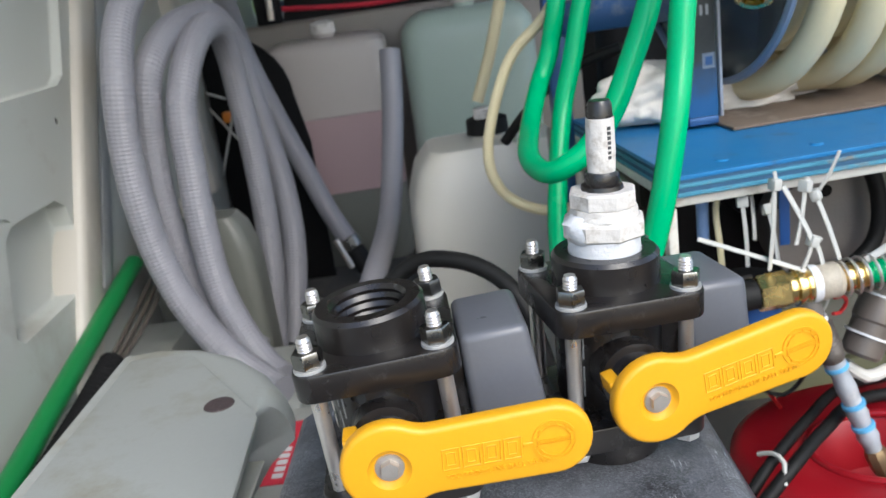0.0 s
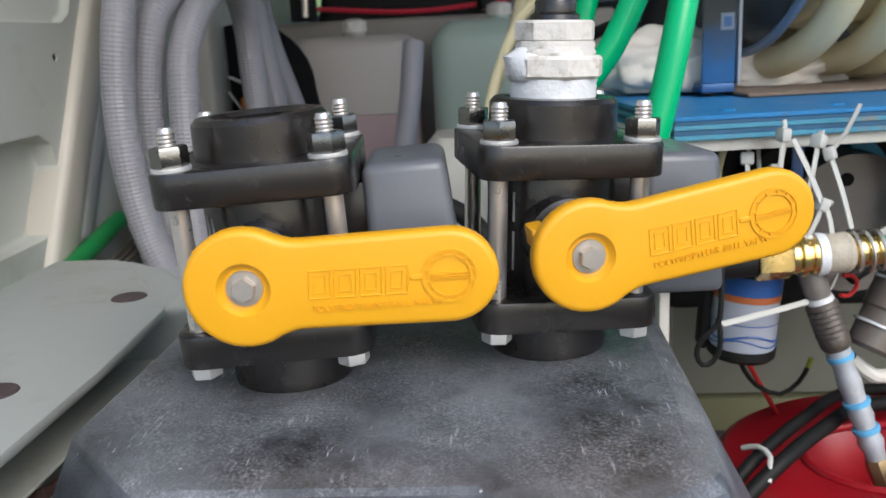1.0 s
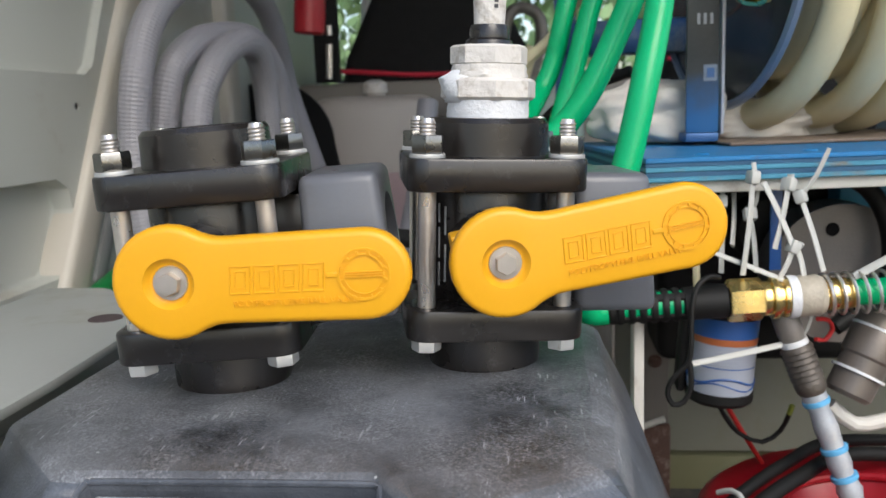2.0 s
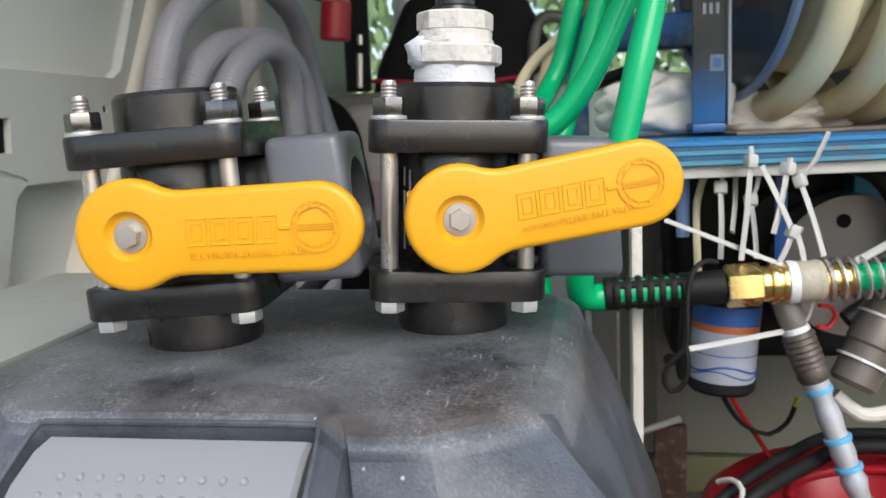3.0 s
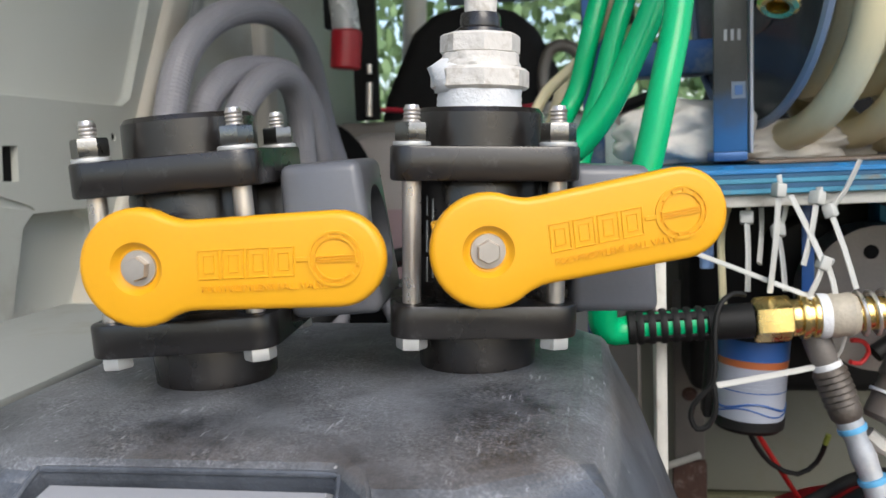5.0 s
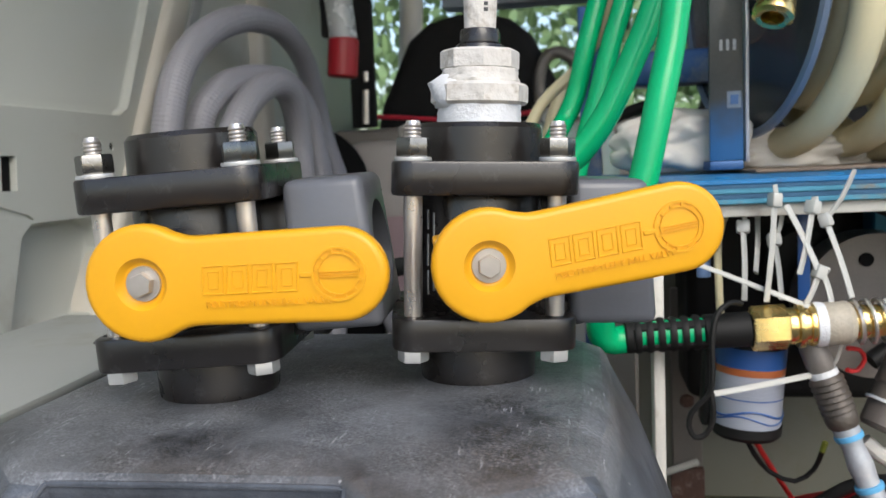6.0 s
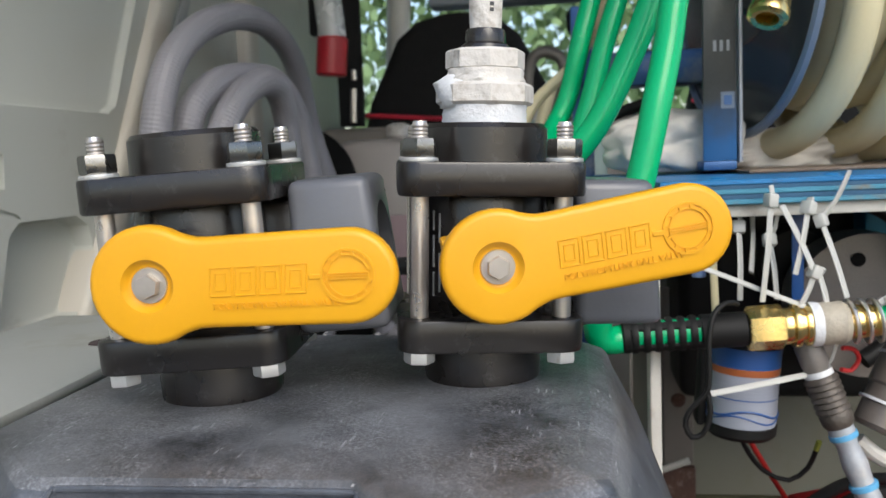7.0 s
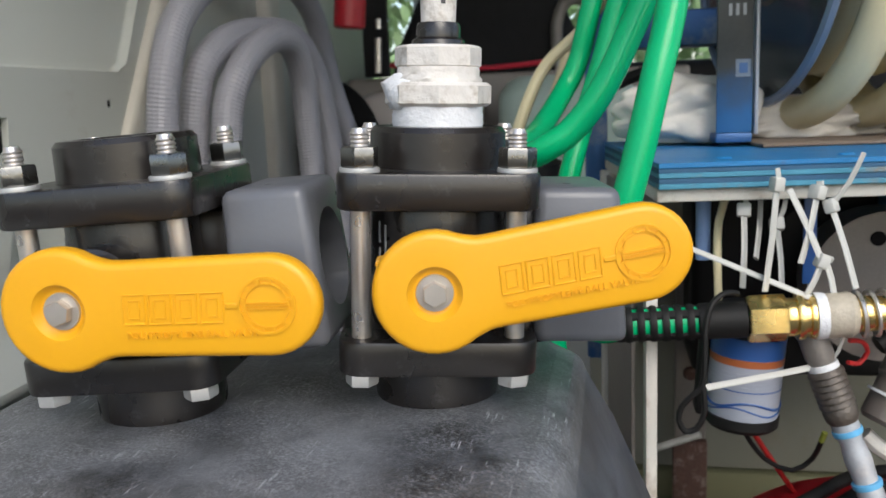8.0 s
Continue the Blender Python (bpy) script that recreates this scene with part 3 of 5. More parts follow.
# ---- ball valves ----
def valve(name, m, handle_angle, pivot, label):
    v = thing(name, m, label, "ball valve", "ball valves on the chest")
    r_in = 0.0165
    part("base_neck", lathe([(0, -0.0022), (0.0238, -0.0022), (0.0244, -0.0010), (0.0247, 0.0010), (0.0249, 0.0165), (0.0245, 0.018), (0, 0.018)], 56), M_BLACK, v)
    sq = squircle(0.0368, 0.0368, 0.009, 6)

    def flange(z0, z1):
        up = Matrix(((1, 0, 0, 0), (0, 0, -1, 0), (0, 1, 0, 0), (0, 0, 0, 1)))
        return prism(sq, z0, z1, 0.0012, 2, m=up)
    part("lower_flange", flange(0.0165, 0.0298), M_BLACK, v)
    part("upper_flange", flange(0.0775, 0.091), M_BLACK, v)
    part("body", lathe([(0, 0.029), (0.0255, 0.029), (0.0265, 0.034), (0.0265, 0.075), (0.0255, 0.079), (0, 0.079)], 40), M_BLACK, v)
    ring = [(0.0266, 0.090), (0.0262, 0.1043), (0.0246, 0.1063), (0.0185, 0.1065)]
    for k in range(9):
        ring += [(r_in + (0.0012 if k % 2 else 0), 0.1045 - 0.0022 * k)]
    ring += [(0.0155, 0.084), (0, 0.084)]
    part("top_neck", lathe(ring, 44), M_BLACK, v)
    part("port_link", box(0.015, 0.045, -0.004, 0.030, 0.034, 0.0765, 0.003, 2), M_BLACK, v)
    port = box(0.0375, 0.0745, -0.0155, 0.042, 0.023, 0.0835)
    for p in port.verts:
        if p.co.z > 0.05:
            p.co.y += 0.004 if p.co.y < 0.02 else -0.004
            p.co.x -= 0.0045 if p.co.x > 0.05 else 0
    bmesh.ops.bevel(port, geom=port.edges[:], offset=0.0042, segments=3, profile=0.5, affect="EDGES")
    ob = part("side_port", port, M_PORT, v)
    cut(ob, lathe([(0, -0.03), (0.0185, -0.03), (0.0195, 0.004), (0.0215, 0.012), (0, 0.012)], 32, m=Matrix.Translation((0.069, 0.0135, 0.053)) @ pose(0, 0, 0, 0, 90, 0)))
    part("gusset", prism([(0.022, 0.018), (0.044, 0.022), (0.060, 0.030), (0.022, 0.034)], -0.008, 0.034, 0.001, 1), M_BLACK, v)
    for sx in (-1, 1):
        for sy in (-1, 1):
            x, y = 0.0283 * sx, 0.0283 * sy
            part("tie_rod", rod((x, y, 0.0295), (x, y, 0.0785), 0.0037, 20), M_STEEL, v)
            stud = [(0, 0.09)]
            for k in range(9):
                stud += [(0.0035, 0.0925 + 0.00150 * k), (0.0029, 0.0925 + 0.00150 * k + 0.00075)]
            stud += [(0.0026, 0.1064), (0, 0.1064)]
            part("threaded_stud", lathe(stud, 14, m=Matrix.Translation((x, y, 0))), M_STEEL, v)
            part("nut", hexagon(0.0069, 0.0925, 0.0998, m=Matrix.Translation((x, y, 0)) @ pose(0, 0, 0, 0, 0, 17 * sx + 23 * sy)), M_NUT, v)
            part("washer", lathe([(0, 0.0908), (0.0072, 0.0908), (0.0074, 0.0914), (0.0072, 0.0925), (0, 0.0925)], 24, m=Matrix.Translation((x, y, 0))), M_BOLTHEAD, v)
            part("bolt_head", hexagon(0.0062, 0.0116, 0.0167, m=Matrix.Translation((x, y, 0)) @ pose(0, 0, 0, 0, 0, 11 * sx - 7 * sy)), M_BOLTHEAD, v)
    for k, (z, h) in enumerate(((0.036, 0.010), (0.048, 0.013), (0.063, 0.008), (0.038, 0.016), (0.058, 0.012))):
        a = radians(214 + (8 if k > 2 else 0))
        part("print_line", box(-0.0004, 0.0004, -0.0003, 0.0003, 0, h, 0, m=Matrix.Translation((0.0266 * math.cos(a), 0.0266 * math.sin(a), z)) @ pose(0, 0, 0, 0, 0, math.degrees(a) - 90)), M_GREYPLASTIC, v)
    # stem, then the handle about it
    part("stem", lathe([(0, 0.02), (0.0165, 0.02), (0.0165, 0.036), (0.013, 0.037), (0.013, 0.053 - pivot[1]), (0, 0.053 - pivot[1])], 32, m=Matrix.Translation((pivot[0], 0, pivot[2])) @ pose(0, 0, 0, 90, 0, 0)), M_BLACK, v)
    hm = Matrix.Translation(pivot) @ pose(0, 0, 0, 0, -handle_angle, 0) @ Matrix.Diagonal((1.03, 1, 1.03, 1))
    # lever outline: a round boss that flows through hollow fillets into the arm
    out = []
    for k in range(25):
        a = radians(57 + (303 - 57) * k / 24)
        out.append((0.0203 * math.cos(a), 0.0203 * math.sin(a)))
    out += [(0.0137, -0.0161), (0.0165, -0.01535), (0.0205, -0.0152), (0.03, -0.0154)]
    for k in range(17):
        a = radians(-90 + 180 * k / 16)
        out.append((0.0678 + 0.0160 * math.cos(a), 0.016 * math.sin(a)))
    out += [(0.03, 0.0154), (0.0205, 0.0152), (0.0165, 0.01535), (0.0137, 0.0161)]
    handle = part("handle", prism(out, -0.058, -0.0495, 0.0026, 4, m=hm), M_YELLOW, v, "bright yellow plastic lever handle")
    part("tab", box(-0.0175, -0.0115, -0.0505, -0.038, 0.0045, 0.0125, 0.001, 2, m=hm), M_YELLOW, handle)
    turn = hm @ Matrix.Translation((0, -0.058, 0)) @ pose(0, 0, 0, 90, 0, 0)
    cut(handle, lathe([(0, -0.0028), (0.0066, -0.0028), (0.0074, -0.0024), (0.0092, 0.0003), (0.0100, 0.002), (0, 0.002)], 36, m=turn))
    turn = turn @ Matrix.Translation((0, 0, -0.0028))
    part("stem_bolt", hexagon(0.0042, 0.0, 0.0040, m=turn @ pose(0, 0, 0, 0, 0, 20)), M_STEMBOLT, handle, "steel hexagon bolt")
    part("bolt_collar", lathe([(0, 0), (0.0062, 0), (0.0060, 0.0009), (0, 0.0009)], 28, m=turn), M_STEMBOLT, handle)
    # raised emblem: four plain outlined blocks, a bar and a toothed ring
    def ridge(outline, r=0.00042):
        pts = [hm @ Vector((x, -0.0580, z)) for x, z in outline]
        return tube([*pts, pts[0], pts[1]], r, 6, raw=True)
    blocks = [((x, -0.0044), (x + 0.0070, -0.0044), (x + 0.0076, 0.0050), (x + 0.0006, 0.0050)) for x in (0.0212, 0.0296, 0.0380, 0.0464)]
    for block in blocks:
        rim = part("emblem_block", ridge(block), M_YELLOW, handle)
        cx, cz = sum(p[0] for p in block) / len(block), sum(p[1] for p in block) / len(block)
        bm = ridge([(cx + (x - cx) * 0.50, cz + (z - cz) * 0.60) for x, z in block], 0.00034)
        join_me = finish(bm, "inner", M_YELLOW)
        both = bmesh.new()
        both.from_mesh(rim.data)
        both.from_mesh(join_me)
        rim.data = finish(both, "emblem_block", M_YELLOW)
    em = box(0.0545, 0.0590, -0.0586, -0.0575, -0.0002, 0.0016, 0.0003, 1, None, hm)
    part("emblem_bar", em, M_YELLOW, handle)
    cm = hm @ Matrix.Translation((0.0675, -0.058, 0.0005)) @ pose(0, 0, 0, 90, 0, 0)
    em = lathe([(0.0083, -0.0003), (0.0083, 0.0006), (0.0092, 0.0006), (0.0092, -0.0003)], 36, None, cm)
    em = lathe([(0.0066, -0.0003), (0.0066, 0.0006), (0.0071, 0.0006), (0.0071, -0.0003)], 36, em, cm)
    for k in range(12):
        em = box(0.0069, 0.0082, -0.0005, 0.0005, -0.0003, 0.0006, 0, 1, em, cm @ pose(0, 0, 0, 0, 0, 30 * k + 15))
    for z in (-0.0009, 0, 0.0009):
        em = box(-0.0066, 0.0066, z - 0.0002, z + 0.0002, -0.0003, 0.0006, 0, 1, em, cm)
    part("emblem_ring", em, M_YELLOW, handle)
    writing("POLYPROPYLENE BALL VALVE", 0.0032, hm @ Matrix.Translation((0.0218, -0.0582, -0.0080)) @ pose(0, 0, 0, 90, 0, 0), M_YELLOW, handle, "raised_lettering", 0.0004)
    return v


valve("ball_valve", pose(-0.0500, 0.3703, -0.0439, 0.96, -2.66, 4.54), -1.65, (-0.0016, -0.002, 0.053), "black plastic ball valve with an open threaded top, leaning slightly")
v2 = pose(0.0554, 0.3990, -0.0448, 0.67, 2.46, 11.9)
valve("ball_valve", v2, 11.3, (-0.0015, -0.0045, 0.0538), "black plastic ball valve topped by a taped white reducer")

def rough(bm, amount, scale):
    """Uneven hand-applied tape and sealant: pushes points in and out."""
    for p in bm.verts:
        d = Vector((p.co.x, p.co.y, 0))
        if d.length > 1e-6:
            p.co += d.normalized() * amount * noise.noise(p.co * scale)
    return bm


# ---- reducer and riser standing in the second valve ----
red = thing("pipe_reducer", v2 @ Matrix.Translation((0, 0, 0.1)), "grimy white plastic pipe reducer with a black-tipped riser", "pipe fitting")
wrap = [(0, -0.004)] + [(0.0174 + 0.0003 * (k % 2), -0.004 + 0.0013 * k) for k in range(15)] + [(0, 0.0146)]
part("taped_thread", rough(lathe(wrap, 48), 0.0005, 260), M_TAPE, red, angle=60)
part("sealant", rough(lathe([(0, 0.0120), (0.0100, 0.0125), (0.0118, 0.016), (0.0112, 0.0225), (0.008, 0.026), (0, 0.027)], 24, m=Matrix.Translation((-0.0085, -0.003, 0))), 0.0030, 240), M_TAPE, red, "lumpy white sealant", angle=70)
part("lower_nut", lathe([(0, 0.0138), (0.0190, 0.0138), (0.0205, 0.0150), (0.0205, 0.0215), (0.0190, 0.0228), (0, 0.0228)], 8), M_WHITE_PVC, red)
part("collar", rough(lathe([(0, 0.0225), (0.0168, 0.0225), (0.0172, 0.024), (0.0160, 0.0255), (0.0162, 0.027), (0.0157, 0.0285), (0, 0.0285)], 48), 0.0014, 210), M_WHITE_PVC, red, angle=60)
part("upper_nut", lathe([(0, 0.0280), (0.0154, 0.0280), (0.0166, 0.0290), (0.0166, 0.0355), (0.0154, 0.0365), (0, 0.0365)], 8), M_WHITE_PVC, red)
part("black_adapter", lathe([(0, 0.036), (0.0105, 0.036), (0.0100, 0.0385), (0.0085, 0.0395), (0.0085, 0.0435), (0.0078, 0.045), (0, 0.045)], 12), M_BLACK, red, "black hexagonal adapter")
riser = part("riser_tube", lathe([(0, 0.045), (0.0066, 0.045), (0.0070, 0.056), (0.0066, 0.0705), (0, 0.0705)], 28), M_WHITE_PVC, red)
part("tip", lathe([(0, 0.070), (0.0062, 0.070), (0.0058, 0.0765), (0.0048, 0.0785), (0, 0.0785)], 24), M_BLACK, red, "black rubber tip")
for k in range(7):
    part("print_bar", box(-0.0008, 0.0009, -0.00715, -0.0066, 0.0515 + 0.0023 * k, 0.0530 + 0.0023 * k, 0, m=pose(0, 0, 0, 0, 0, 14)), M_PRINT, riser)

# ---- plywood shelf with the hose reel ----
S = pose(0.156, 0.641, 0.026, 0, 0, 7)
shelf = thing("plywood_shelf", S, "blue painted plywood shelf with worn layered edges", "shelf")
for k, (z0, z1, mt) in enumerate(((-0.0172, -0.0136, M_PLYEDGE), (-0.0138, -0.0098, M_PLYDARK), (-0.0100, -0.0066, M_PLYEDGE), (-0.0068, -0.0034, M_PLYDARK), (-0.0036, 0.0, M_BLUEPLY))):
    part("ply_layer", box(0, 0.86, (0.0008 if k % 2 else 0), 0.30, z0, z1, 0.0006, 1), mt, shelf)
part("dirty_board", box(0.10, 0.855, 0.118, 0.298, 0.0005, 0.0035, 0.0008, 1), mat("dirty_bare_wood", (0.16, 0.12, 0.09), 0.8, var=0.4, scale=30, bump=0.5, dirt=(0.32, 0.28, 0.24), dirt_amount=0.35, dirt_scale=25), shelf, "dirt-covered bare board at the back")
for x, y in ((0.048, 0.028), (0.128, 0.028), (0.30, 0.03)):
    part("screw_head", lathe([(0, 0), (0.006, 0), (0.0045, 0.0012), (0, 0.0015)], 16, m=Matrix.Translation((x, y, 0))), M_BLUEPLY, shelf)
frame_t = thing("shelf_frame", S, "dirty white painted frame carrying the plywood shelf", "frame")
part("front_rail", box(0.0, 0.86, 0.006, 0.024, -0.0262, -0.0174, 0.0015), M_WHITEWOOD, frame_t)
part("side_rail", box(0.0, 0.018, 0.026, 0.30, -0.0262, -0.0174, 0.0015), M_WHITEWOOD, frame_t)
part("post", box(-0.0075, 0.0005, 0.004, 0.016, -0.42, -0.0264, 0.0015), M_WHITEWOOD, frame_t)
part("back_post", box(-0.006, 0.006, 0.27, 0.29, -0.42, -0.0264, 0.0015), M_WHITEWOOD, frame_t)
part("side_sheet", box(-0.002, 0.001, 0.11, 0.27, -0.40, -0.03, 0.0005, 1), M_GREYMETAL, frame_t)
back = thing("back_panel", label="grey-green painted metal panel under the shelf", category="panel", kind="structure")
part("panel_sheet", box(0.10, 1.0, 1.04, 1.05, -0.355, 0.0, 0.002), mat("grey_green_paint", (0.22, 0.22, 0.185), 0.5, var=0.08, scale=8, dirt=(0.2, 0.19, 0.13), dirt_amount=0.3, dirt_scale=7), back)
part("panel_base", box(0.10, 1.0, 1.03, 1.05, FLOOR, -0.357, 0.002), mat("olive_paint", (0.16, 0.16, 0.09), 0.6, var=0.15, scale=10), back)
strut = thing("rusty_strut", label="grey metal strut with rusty foot and a white tie", category="strut")
part("strut_bar", box(0.192, 0.224, 0.985, 0.995, -0.30, -0.10, 0.002), M_GREYMETAL, strut)
part("strut_foot", box(0.190, 0.226, 0.984, 0.996, FLOOR, -0.302, 0.002), M_RUST, strut)
part("tie", rod((0.17, 0.98, -0.31), (0.218, 0.975, -0.29), 0.004, 8), M_ZIP, strut)
part("screw", lathe([(0, 0), (0.008, 0), (0.006, 0.004), (0, 0.005)], 14, m=Matrix.Translation((0.208, 0.984, -0.225)) @ pose(0, 0, 0, 90, 0, 0)), M_RUST, strut)

bracket = thing("reel_bracket", pose(0.2245, 0.800, 0.0295, 0, 0, 4), "scratched blue steel upright bracket bolted to the shelf", "bracket")


M_BAR = mat("dark_bracket_steel", (0.060, 0.066, 0.066), 0.32, 0.2, var=0.4, scale=18, bump=0.1, dirt=(0.11, 0.12, 0.13), dirt_amount=0.35, dirt_scale=14)


def painted_foot(m, colour, height, blend):
    """One colour on the lowest part of a bar, passing unevenly into the base colour above."""
    n, l = m.node_tree.nodes, m.node_tree.links
    b = n["Principled BSDF"]
    base = b.inputs["Base Color"].links[0].from_socket
    tc, sep, ragged = n.new("ShaderNodeTexCoord"), n.new("ShaderNodeSeparateXYZ"), n.new("ShaderNodeTexNoise")
    ragged.inputs["Scale"].default_value, ragged.inputs["Detail"].default_value = 45, 6
    add, ramp, mix = n.new("ShaderNodeMath"), n.new("ShaderNodeMapRange"), n.new("ShaderNodeMixRGB")
    add.operation = "MULTIPLY_ADD"
    add.inputs[1].default_value = -0.05
    ramp.inputs["From Min"].default_value, ramp.inputs["From Max"].default_value = height - 0.025 - blend, height - 0.025 + blend
    l.new(tc.outputs["Object"], sep.inputs[0])
    l.new(tc.outputs["Object"], ragged.inputs["Vector"])
    l.new(ragged.outputs["Fac"], add.inputs[0])
    l.new(sep.outputs["Z"], add.inputs[2])
    l.new(add.outputs[0], ramp.inputs["Value"])
    l.new(ramp.outputs[0], mix.inputs[0])
    mix.inputs[1].default_value = (*colour, 1)
    l.new(base, mix.inputs[2])
    l.new(mix.outputs[0], b.inputs["Base Color"])


painted_foot(M_BAR, (0.025, 0.12, 0.30), 0.042, 0.022)
part("bar", box(-0.0155, 0.0125, -0.001, 0.003, 0.0079, 0.36, 0.001), M_BAR, bracket)
part("edge_flange", box(0.0137, 0.0170, -0.003, 0.022, 0.006, 0.36, 0.0012), mat("bare_steel_edge", (0.5, 0.52, 0.56), 0.35, 0.6, var=0.2), bracket, "bare metal edge flange")
part("foot", box(-0.0157, 0.0127, -0.0014, 0.034, 0.0, 0.0078, 0.0014, 2), M_BLUESTEEL, bracket)
part("sticker", box(-0.001, 0.0105, -0.0016, -0.0008, 0.052, 0.066, 0), mat("worn_sticker", (0.15, 0.20, 0.27), 0.5, var=0.4, scale=200), bracket)
part("sticker_mark", box(0.0015, 0.008, -0.0022, -0.0014, 0.055, 0.063, 0), M_BLUESTEEL, bracket)
for k in range(3):
    part("slot_mark", box(-0.007 + 0.0055 * k, -0.0045 + 0.0055 * k, -0.0016, -0.0008, 0.100, 0.109, 0), mat("pale_mark", (0.36, 0.38, 0.40), 0.5), bracket)

# reel: two flanges and a drum on a sideways axle, with cream hose
AX = Vector((0.97, 0.25, 0.0)).normalized()
RC = Vector((0.252, 0.86, 0.200))
RM = along(RC, RC + AX)
reel = thing("hose_reel", RM, "dark blue steel hose reel wound with cream hose", "hose reel")
part("flange", lathe([(0.03, -0.001), (0.075, 0.006), (0.138, 0.0), (0.1385, 0.003), (0.075, 0.009), (0.03, 0.002)], 64, closed=True), M_REEL, reel)
part("rim", lathe([(0.1375, -0.0035), (0.1405, -0.005), (0.144, -0.003), (0.1445, 0.001), (0.142, 0.0035), (0.1385, 0.0028)], 64, closed=True), M_RIM, reel, "rolled pale blue rim")
part("hub", lathe([(0, -0.015), (0.03, -0.015), (0.034, -0.008), (0.034, 0.004), (0, 0.004)], 32), M_REEL, reel)
part("drum", lathe([(0, 0.003), (0.06, 0.003), (0.06, 0.235), (0, 0.235)], 40), M_REEL, reel)
part("far_flange", lathe([(0.03, 0.235), (0.142, 0.238), (0.144, 0.242), (0.03, 0.245)], 56, closed=True), M_REEL, reel)
coil = thing("reel_hose", RM, "loosely wound cream translucent hose on the reel", "hose")
rng = random.Random(4)
for layer, (rad, n, off) in enumerate(((0.076, 7, 0.026), (0.104, 6, 0.040), (0.132, 4, 0.030))):
    for k in range(n):
        z = off + (0.030 if layer < 2 else 0.050) * k
        rr = rad + rng.uniform(-0.004, 0.004)
        tilt_a, tilt_b = (0.018 if layer == 2 else 0.007) * rng.uniform(-1, 1), rng.uniform(-0.006, 0.006)
        drop = (0.026 if layer == 2 else 0.0) * rng.uniform(0.6, 1.2)
        down = RM.to_3x3().inverted() @ Vector((0, 0, -1))
        pts = []
        for q in range(49):
            a = 2 * math.pi * q / 48
            p = Vector((rr * math.cos(a), rr * math.sin(a), z + tilt_a * math.sin(a) + tilt_b * math.cos(2 * a)))
            pts.append(p + down * drop)
        part("hose_turn", tube(pts, 0.0142, 16, raw=True), M_CREAM, coil)
brass = thing("brass_swivel", label="brass hose swivel hanging in front of the reel", category="fitting")
part("swivel_nut", lathe([(0.0085, 0.001), (0.0120, 0.0), (0.0150, 0.002), (0.0155, 0.007), (0.0145, 0.010), (0.0135, 0.022), (0, 0.022), (0, 0.012), (0.0085, 0.011)], 28, m=along((0.243, 0.716, 0.141), (0.262, 0.745, 0.20))), M_BRASS, brass)
part("swivel_stem", rod((0.249, 0.725, 0.158), (0.272, 0.80, 0.25), 0.0095, 16), M_BRASS, brass)

rag = thing("rag_pile", label="crumpled dirty white rags on the shelf", category="rag")


def crumple(cx, cy, cz, sx, sy, sz, seed):
    bm = bmesh.new()
    bmesh.ops.create_icosphere(bm, subdivisions=5, radius=1.0)
    for v in bm.verts:
        q = v.co * 1.6 + Vector((seed, seed * 2, 0))
        d = 1 + 0.38 * noise.noise(q) + 0.26 * abs(noise.noise(q * 1.5)) + 0.05 * abs(noise.noise(q * 4))
        v.co = Vector((cx + v.co.x * sx * d, cy + v.co.y * sy * d, max(cz + v.co.z * sz * d, cz - sz * 0.85)))
    return bm


part("rag", crumple(0.192, 0.86, 0.054, 0.056, 0.04, 0.030, 3), M_CLOTH, rag, angle=60)
part("rag", crumple(0.29, 0.885, 0.042, 0.07, 0.03, 0.020, 8), M_CLOTH, rag, angle=60)
beam = thing("blue_crossbeam", label="blue painted steel crossbeam behind the shelf", category="beam")
part("beam_body", box(0.105, 0.9, 0.945, 0.985, 0.115, 0.15, 0.004), M_BLUESTEEL, beam)
part("beam_leg", box(0.100, 0.122, 0.95, 0.98, -0.20, 0.20, 0.003), M_BLUESTEEL, beam)

drop = thing("black_cable", label="black rubber cable slung behind the green hose", category="cable")
part("cable_run", tube([(0.045, 1.0, -0.001), (0.074, 0.985, 0.034), (0.103, 0.97, 0.063), (0.136, 0.95, 0.084), (0.176, 0.93, 0.097)], 0.0062, 10), M_RUBBER, drop)

# ---- nylon ties under the shelf ----
def zip_tie(a, b, tail=None, head=True, label="white nylon cable tie looped under the shelf", w=0.0030):
    z = thing("cable_tie", label=label, category="cable tie", group="cable ties under the shelf")
    mid = (Vector(a) + Vector(b)) / 2 + Vector((0.0006, -0.001, 0))
    part("strap", tube([a, mid, b], w, 8, 0.02, flat=0.42), M_ZIP, z)
    if head:
        d = (Vector(b) - Vector(a)).normalized()
        part("head", box(-0.0046, 0.0046, -0.0036, 0.0036, -0.0046, 0.0046, 0.0015, 2, m=along(a, Vector(a) + d)), M_ZIP, z)
    if tail:
        part("tail", tube([a, (Vector(a) + Vector(tail)) / 2 + Vector((0.001, 0, -0.002)), tail], w * 0.8, 8, 0.02, flat=0.42), M_ZIP, z)
    return z


